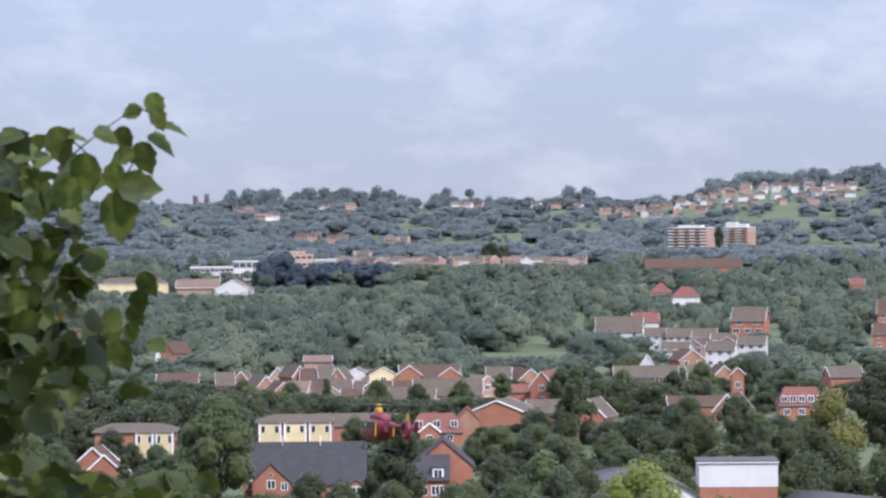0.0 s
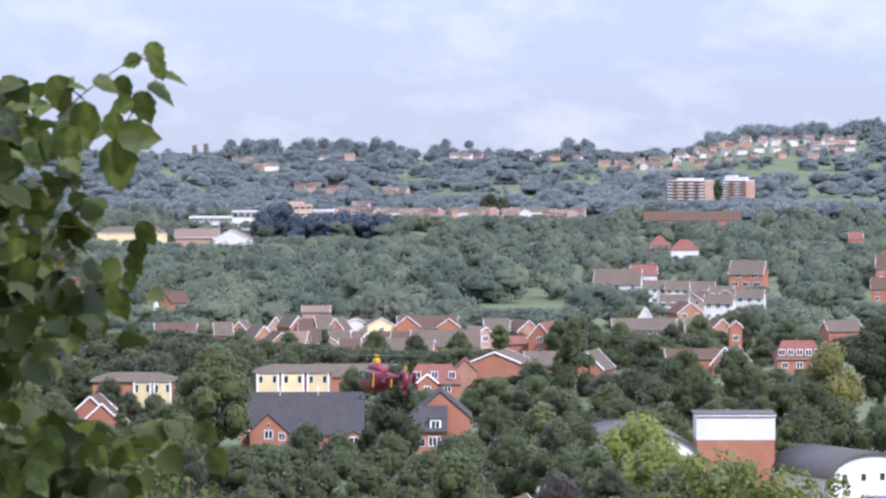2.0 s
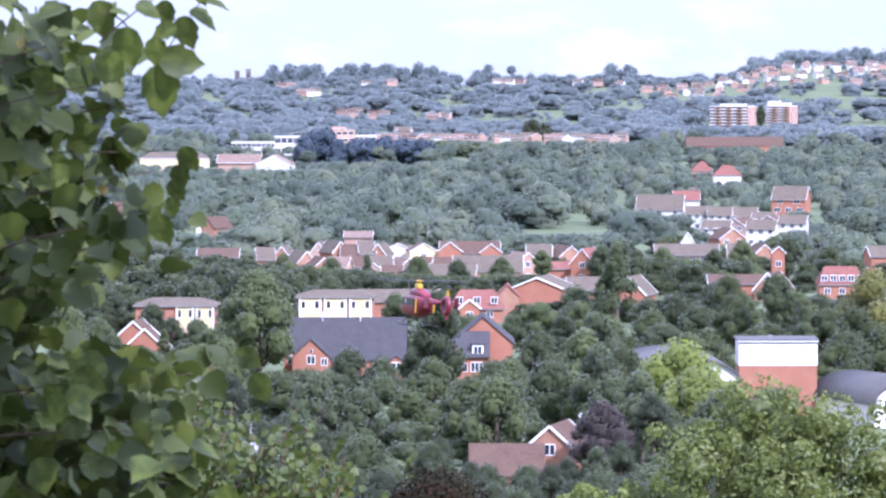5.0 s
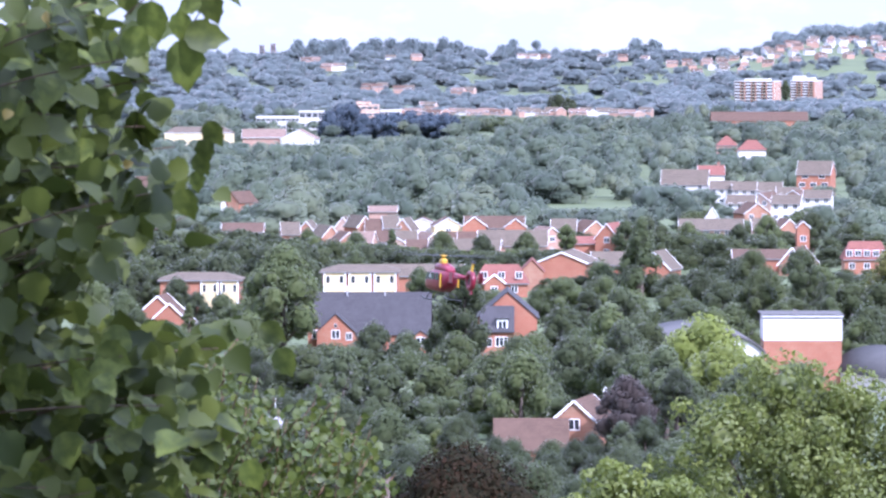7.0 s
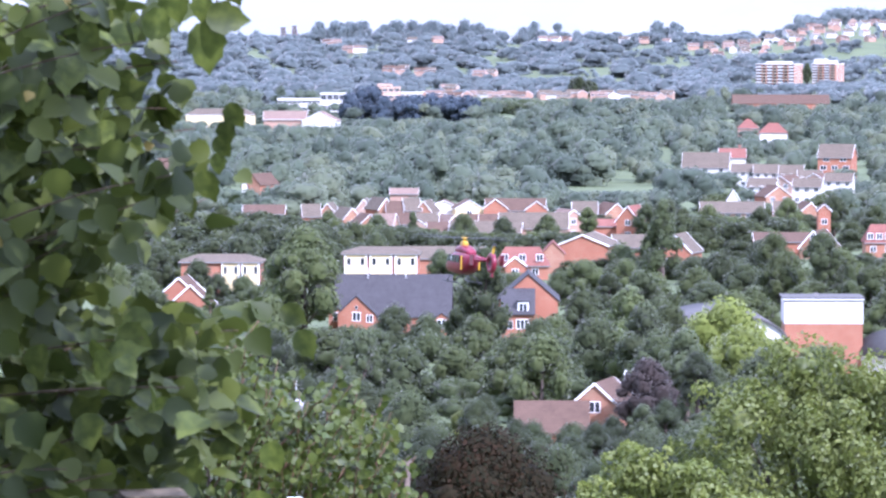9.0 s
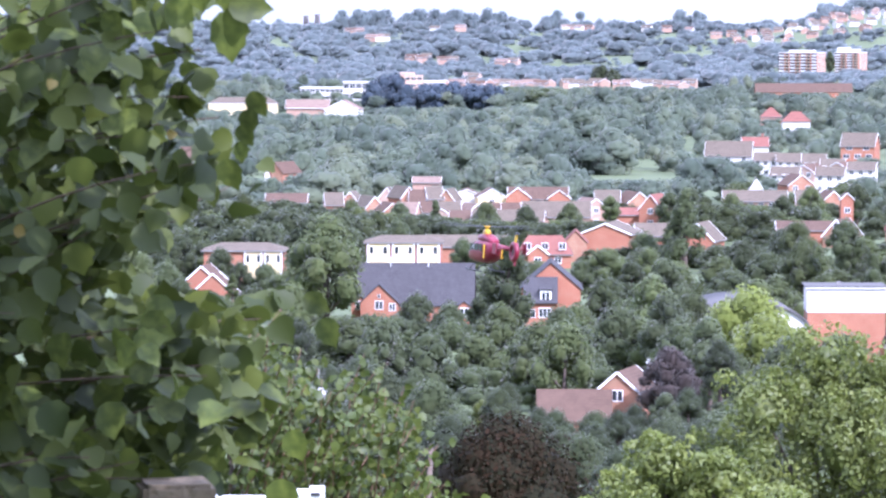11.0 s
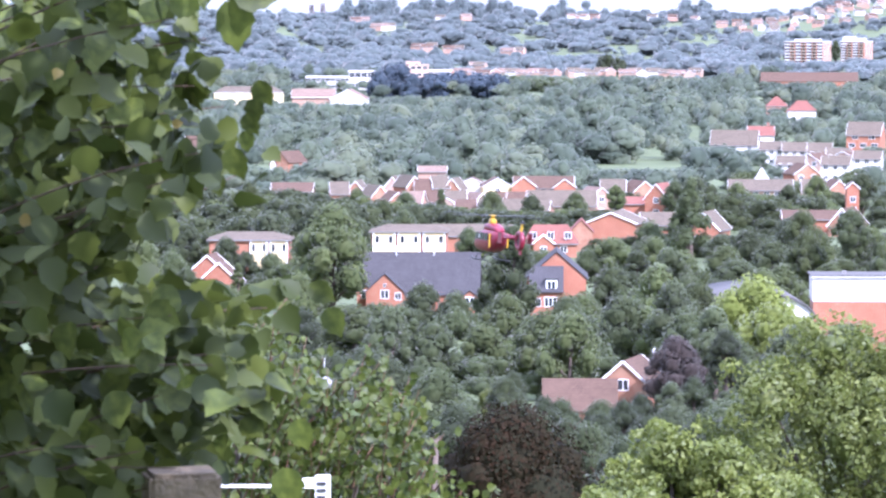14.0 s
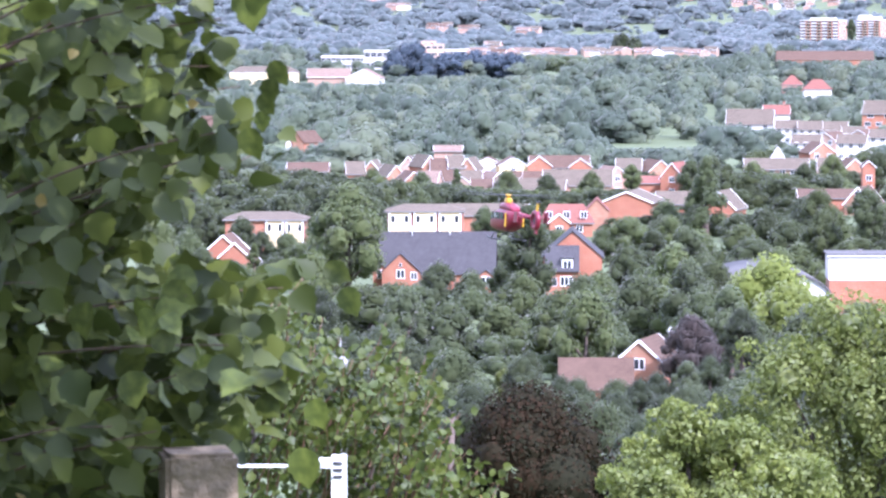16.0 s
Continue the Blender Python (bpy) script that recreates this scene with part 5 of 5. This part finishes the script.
def near_tree():
    """The broad-leaved tree beside the camera: only the outer part of its crown reaches into view."""
    rng = np.random.default_rng(77)
    D = 10.5
    stem_x = -1.95
    t = thing("broadleaf_tree", pose(0, 0, 0), "broad-leaved tree with large green leaves close to the viewpoint", "tree")
    g = terrain(stem_x, D + 0.3)
    part("trunk", tube(bmesh.new(), [(stem_x - 0.1, D + 0.3, g - 0.3), (stem_x, D + 0.3, g + 1.5), (stem_x + 0.05, D + 0.35, g + 3.0), (stem_x, D + 0.3, 46.6)],
                       [0.11, 0.09, 0.06, 0.02], 10), BARK, t)
    # how far the crown reaches to the right, by height
    edge = ((44.70, -0.84), (44.87, -0.77), (44.97, -0.65), (45.06, -0.75), (45.15, -0.64), (45.205, -0.56), (45.24, -0.74), (45.275, -1.03),
            (45.367, -1.07), (45.45, -1.02), (45.50, -0.85), (45.58, -0.77), (45.70, -0.75), (45.79, -0.72), (45.83, -0.79), (45.90, -0.82),
            (46.0, -0.79), (46.07, -0.89), (46.17, -1.03), (46.24, -1.27))
    places, front = [], []
    for i in range(44):
        z = 44.6 + 1.55 * ((i * 0.618) % 1.0)
        x1 = profile(edge, z) - 0.06 - abs(rng.normal()) * 0.18
        y1 = D + rng.uniform(-0.7, 0.9)
        pts = spray(rng, (stem_x + rng.uniform(0, 0.25), D + 0.3 + rng.uniform(-0.2, 0.2), z - rng.uniform(0.15, 0.5)), (x1, y1, z), 0.08, 8)
        part("branch", tube(bmesh.new(), pts, [0.0048 - 0.0004 * k for k in range(9)], 5), TWIG, t)
        for k in range(34):
            s = rng.uniform(0.25, 1.0)
            p = pts[min(int(s * 8), 7)].lerp(pts[min(int(s * 8) + 1, 8)], s * 8 % 1)
            q = p + Vector(rng.normal(size=3)) * 0.055
            (front if i % 4 == 0 and s > 0.4 else places).append(q)
    for _ in range(1750):   # the inner crown
        z = rng.uniform(44.55, 46.15)
        x = profile(edge, z) - (0.34 if 45.5 < z < 46.0 else 0.14) - rng.uniform(0, 1) ** 1.1 * 0.75
        places.append(Vector((x, D + rng.uniform(0.1, 1.6), z)))
    # unseen leaves added above the view to shade the lower leaves
    for _ in range(160):
        d = Vector(rng.normal(size=3)).normalized() * rng.uniform(0, 1) ** 0.4
        places.append(Vector((0.2 + 1.15 * d.x, 8.3 + 0.9 * d.y, 47.45 + 0.5 * d.z)))
    for _ in range(1000):
        d = Vector(rng.normal(size=3)).normalized() * rng.uniform(0, 1) ** 0.4
        places.append(Vector((-0.05 + 0.7 * d.x, 8.65 + 0.9 * d.y, 46.95 + 0.42 * d.z)))
    # unseen leaves added beside the view, towards the viewpoint, to block sky light
    for _ in range(1900):
        y = rng.uniform(6.2, 9.9)
        places.append(Vector((-0.142 * y - 0.14 - rng.uniform(0, 1) * 1.1, y, rng.uniform(44.7, 46.4))))
    # branches added to carry the unseen leaves beside the view
    for k in range(5):
        part("branch", tube(bmesh.new(), spray(rng, (stem_x, D + 0.3, 44.8 + 0.5 * k), (-1.9, 6.6, 45.2 + 0.5 * k), 0.2, 8), [0.02 - 0.0018 * j for j in range(9)], 6), BARK, t)
    # limb added to carry the unseen leaves above the view
    part("branch", tube(bmesh.new(), spray(rng, (stem_x, D + 0.3, 46.05), (0.6, 8.0, 47.9), 0.5, 8), [0.03 - 0.003 * k for k in range(9)], 6), BARK, t)
    # the loose sprig at the top, its leaves standing apart: place along the sprig's plane, length, lean in degrees
    for start, tip in (((-0.96, 46.08), (-0.73, 46.24)), ((-0.77, 46.23), (-0.70, 46.18)),
                       ((-0.89, 46.12), (-0.96, 46.15)), ((-0.82, 46.01), (-0.70, 46.19))):
        pts = spray(rng, (start[0], D, start[1]), (tip[0], D, tip[1]), 0.01, 8)
        part("branch", tube(bmesh.new(), pts, [0.0026 - 0.0002 * k for k in range(9)], 5), TWIG, t)
    loose = []
    for u, v, size, lean, thin in SPRIG:
        way = Vector((math.cos(radians(lean)), 0.15, math.sin(radians(lean)))).normalized()
        nrm = Vector((rng.uniform(-0.3, 0.3), -thin, 1.0 - thin)).normalized()
        nrm = (nrm - way * nrm.dot(way)).normalized()
        rot = Matrix((way, nrm.cross(way), nrm)).transposed().to_4x4()
        loose.append(Matrix.Translation(Vector((u, D + rng.uniform(-0.03, 0.03), v)) - way * size / 2) @ rot @ Matrix.Diagonal((size, size * 0.78, size, 1)))
    single_leaves(loose, LEAF_BIG, t)
    thin = -1.30      # the crown is thin on its upper left
    places = [q for q in places if not (q.x < thin and 45.8 < q.z < 46.5 and rng.random() < 0.7)]
    # a gap in the crown
    places = [q for q in places if not (q.x > -1.02 and 45.29 < q.z < 45.49 and q.y > 9.0)]
    front = [q for q in front if not (q.x > -1.02 and 45.29 < q.z < 45.49)]
    # no leaves before the top of the post
    places = [q for q in places if not (abs(q.x + 0.935) < 0.13 and q.z < 44.93 and q.y < 10.5)]
    front = [q for q in front if not (abs(q.x + 0.935) < 0.11 and q.z < 44.93 and q.y < 10.5)]
    rng.shuffle(front)
    many = [Vector(p) for p in front]
    single_leaves(leaf_poses(rng, many[:260], 0.078), LEAF_BIG, t)
    joined_leaves("foliage", leaf_poses(rng, many[260:] + places, 0.078), LEAF_BIG, t)
    joined_leaves("yellow_leaves", leaf_poses(rng, [places[i] + Vector((0, -0.15, 0)) for i in range(0, 700, 60)], 0.036), LEAF_YELLOW, t)


near_tree()


def shrub():
    """The smaller-leaved bush below, further down the slope."""
    rng = np.random.default_rng(78)
    D = 20.0
    t = thing("shrub", pose(0, 0, 0), "tall bush with small fresh green leaves and reddish twigs", "shrub")
    top = ((-1.83, 44.53), (-1.57, 44.55), (-1.32, 44.61), (-1.20, 44.36), (-1.12, 44.30), (-1.03, 44.26), (-0.88, 44.35), (-0.65, 44.08),
           (-0.52, 43.88), (-0.33, 43.61))
    places, front = [], []
    x0, x1 = top[0][0], top[-1][0]
    for i in range(96):      # leafy shoots that lean up and outwards
        x = x0 + (x1 - x0) * ((i * 0.618 + 0.07) % 1.0)
        z = profile(top, x) + 0.03 - abs(rng.normal()) * 0.24
        pts = spray(rng, (x - rng.uniform(0.1, 0.5), D + 0.6 + rng.uniform(-0.3, 0.3), z - rng.uniform(0.5, 1.0)), (x, D + rng.uniform(-0.5, 0.9), z), 0.06, 8)
        part("branch", tube(bmesh.new(), pts, [0.006 - 0.0005 * k for k in range(9)], 5), SHOOT, t)
        for k in range(40):
            s = rng.uniform(0.12, 1.0)
            p = pts[min(int(s * 8), 7)].lerp(pts[min(int(s * 8) + 1, 8)], s * 8 % 1)
            (front if i % 7 == 0 else places).append(p + Vector(rng.normal(size=3)) * (0.052 - 0.02 * s))
    for _ in range(1100):
        x = x0 - 0.3 + (x1 - x0 + 0.3) * rng.uniform(0, 1) ** 1.5
        z = profile(top, x) - 0.3 - rng.uniform(0, 1) ** 0.8 * 0.9
        places.append(Vector((x, D + rng.uniform(0.3, 1.7), z)))
    g = terrain(-1.5, D + 0.9)
    for k in range(5):
        part("stem", tube(bmesh.new(), [(-1.5 + 0.15 * k, D + 0.9, g - 0.3), (-1.5 + 0.2 * k, D + 0.9, g + 1.2), (-1.6 + 0.25 * k, D + 0.8, 43.9)], [0.05, 0.035, 0.012], 6), BARK, t)
    single_leaves(leaf_poses(rng, front[:280], 0.043, loose=1.1), LEAF_SHRUB, t)
    joined_leaves("foliage", leaf_poses(rng, front[280:] + places, 0.043, loose=1.1), LEAF_SHRUB, t)
    joined_leaves("yellow_leaves", leaf_poses(rng, [places[i] + Vector((0, -0.3, 0)) for i in range(0, 2400, 130)], 0.034), LEAF_YELLOW, t)


shrub()


def slope_tree(x, y, lobes, count, size, label, seed):
    """A tree lower on the slope of which the sunlit top shows."""
    rng = np.random.default_rng(seed)
    t = thing("tree", pose(0, 0, 0), label, "tree")
    g = terrain(x, y)
    z = min(l[2] for l in lobes)
    part("trunk", tube(bmesh.new(), [(x, y, g - 0.3), (x + 0.1, y, (g + z) / 2), (x, y, z + 0.6)], [0.22, 0.17, 0.08], 9), BARK, t)
    small = []
    for lx, ly, lz, r in lobes:
        tube_points = [(x, y, z - 0.3), ((x + lx) / 2, (y + ly) / 2, (z + lz) / 2 - 0.2), (lx, ly, lz)]
        part("limb", tube(bmesh.new(), tube_points, [0.06, 0.04, 0.015], 6), BARK, t)
        for _ in range(26):
            d = Vector(rng.normal(size=3)).normalized() * rng.uniform(0.4, 1.3)
            small.append((lx + d.x * r, ly + d.y * r, lz + d.z * r, r * rng.uniform(0.12, 0.34)))
    v, f, soft = crown_cards(rng, small, count, size, 0.0, 0.6, 0.35, 4)
    v2, f2, soft2 = crown_cards(rng, [(a, b, c, r * 0.9) for a, b, c, r in lobes], count // 3, size, 0.5, 0.6, 0.5, 4)
    ob = new("crown", cards_mesh("crown", np.vstack([v, v2]), np.vstack([f, f2 + len(v)]), np.vstack([soft, soft2]), LEAF_NEAR))
    ob.parent = t
    tagged(ob, "", "", "", "stuff")


slope_tree(4.1, 60, [(3.87, 60, 41.17, 0.58), (3.02, 59.6, 40.40, 0.62), (4.87, 60.2, 40.88, 0.62), (4.07, 59.3, 39.92, 0.8),
                          (5.60, 60, 40.40, 0.75), (4.96, 59.2, 39.44, 0.8), (3.19, 59.2, 39.28, 0.7), (4.15, 60, 38.47, 1.0), (2.66, 60.3, 39.56, 0.6), (4.47, 59.8, 40.29, 0.7), (3.59, 60.3, 40.45, 0.6), (6.24, 60, 39.56, 0.9)],
           26000, 0.043, "leafy tree top with glossy fresh green leaves on the slope", 5)
slope_tree(1.4, 50, [(0.81, 50, 40.22, 0.38), (1.35, 50.2, 40.64, 0.42), (1.98, 50, 40.50, 0.42), (0.68, 49.6, 39.97, 0.36),
                         (0.98, 49.5, 39.90, 0.5), (1.85, 49.5, 39.83, 0.5), (2.65, 50, 40.03, 0.5), (1.45, 50, 39.43, 0.7), (1.65, 50.3, 40.37, 0.4), (1.21, 50.4, 40.27, 0.4)],
           22000, 0.036, "leafy tree top with pale yellow-green leaves on the slope", 6)


# ---- post, gate and aerial below the tree ----
def gate_post():
    D = 10.4
    x, top, w = -0.935, 44.855, 0.179 / 2
    g = terrain(x, D)
    bm = box(bmesh.new(), -w, w, -w, w, -0.4, top - g)
    bmesh.ops.bevel(bm, geom=[e for e in bm.edges], offset=0.012, segments=2, affect="EDGES")
    bmesh.ops.subdivide_edges(bm, edges=bm.edges[:], cuts=3, use_grid_fill=True)
    for v in bm.verts:
        v.co += 0.006 * noise.noise_vector(v.co * 9)
    p = tagged(new("gate_post"), "weathered grey-brown square timber post beside the tree", "post")
    p.matrix_world = pose(x, D, g, 0, 0, 12)
    part("shaft", bm, STONE, p)


gate_post()


def garden_gate():
    """A white gate behind the post: a long top rail and a slatted end panel."""
    D = 16.0
    x1, x0, top = -0.87, -1.67, 44.22
    g = terrain(x1, D)
    v = thing("garden_gate", pose(x1, D, g), "white painted garden gate with a slatted end panel", "gate")
    w, h = x1 - x0, top - g
    part("top_rail", boxed(-w, -0.10, -0.02, 0.02, h - 0.044, h - 0.037), PAINT, v)
    part("end_block", boxed(-0.105, -0.056, -0.03, 0.03, h - 0.045, h - 0.012), PAINT, v)
    part("slat_panel", boxed(-0.056, 0.0, -0.03, 0.03, 0, h), PAINT, v, "white end panel")
    for k in range(3):
        part("slot", boxed(-0.050, -0.014, -0.036, -0.02, h - 0.085 + 0.026 * k, h - 0.072 + 0.026 * k), BLACK, v, "dark slot")
    part("post", boxed(-w - 0.04, -w, -0.03, 0.03, 0, h - 0.02), PAINT, v)
    for k in range(1, 9):
        c = -w * k / 9
        part("slat", boxed(c - 0.02, c + 0.02, -0.01, 0.01, 0.2, h - 0.5), PAINT, v)
    part("bottom_rail", boxed(-w, -0.056, -0.02, 0.02, 0.15, 0.21), PAINT, v)
    part("middle_rail", boxed(-w, -0.056, -0.02, 0.02, h - 0.52, h - 0.47), PAINT, v)


garden_gate()


def aerial_roof():
    D = 400.0
    x = -22.6
    g = terrain(x, D)
    h = house(x, D + 2, 0, 1.5, 3.0, 10.39, 10.82, METAL, METAL, "small pale outbuilding with a grey roof and aerial", barge=False, view=0.7)
    z = 10.98 - g + 0.3
    part("aerial_pole", tube(bmesh.new(), [(0.2, 0, z - 0.2), (0.2, 0, z + 1.6)], [0.025, 0.02], 6), PAINT, h, "thin aerial pole")
    for k in range(3):
        part("aerial_bar", bar(bmesh.new(), (-0.5, 0, z + 0.3 + 0.35 * k), (0.9, 0, z + 0.5 + 0.35 * k), 0.025, 0.025), METAL, h)


aerial_roof()
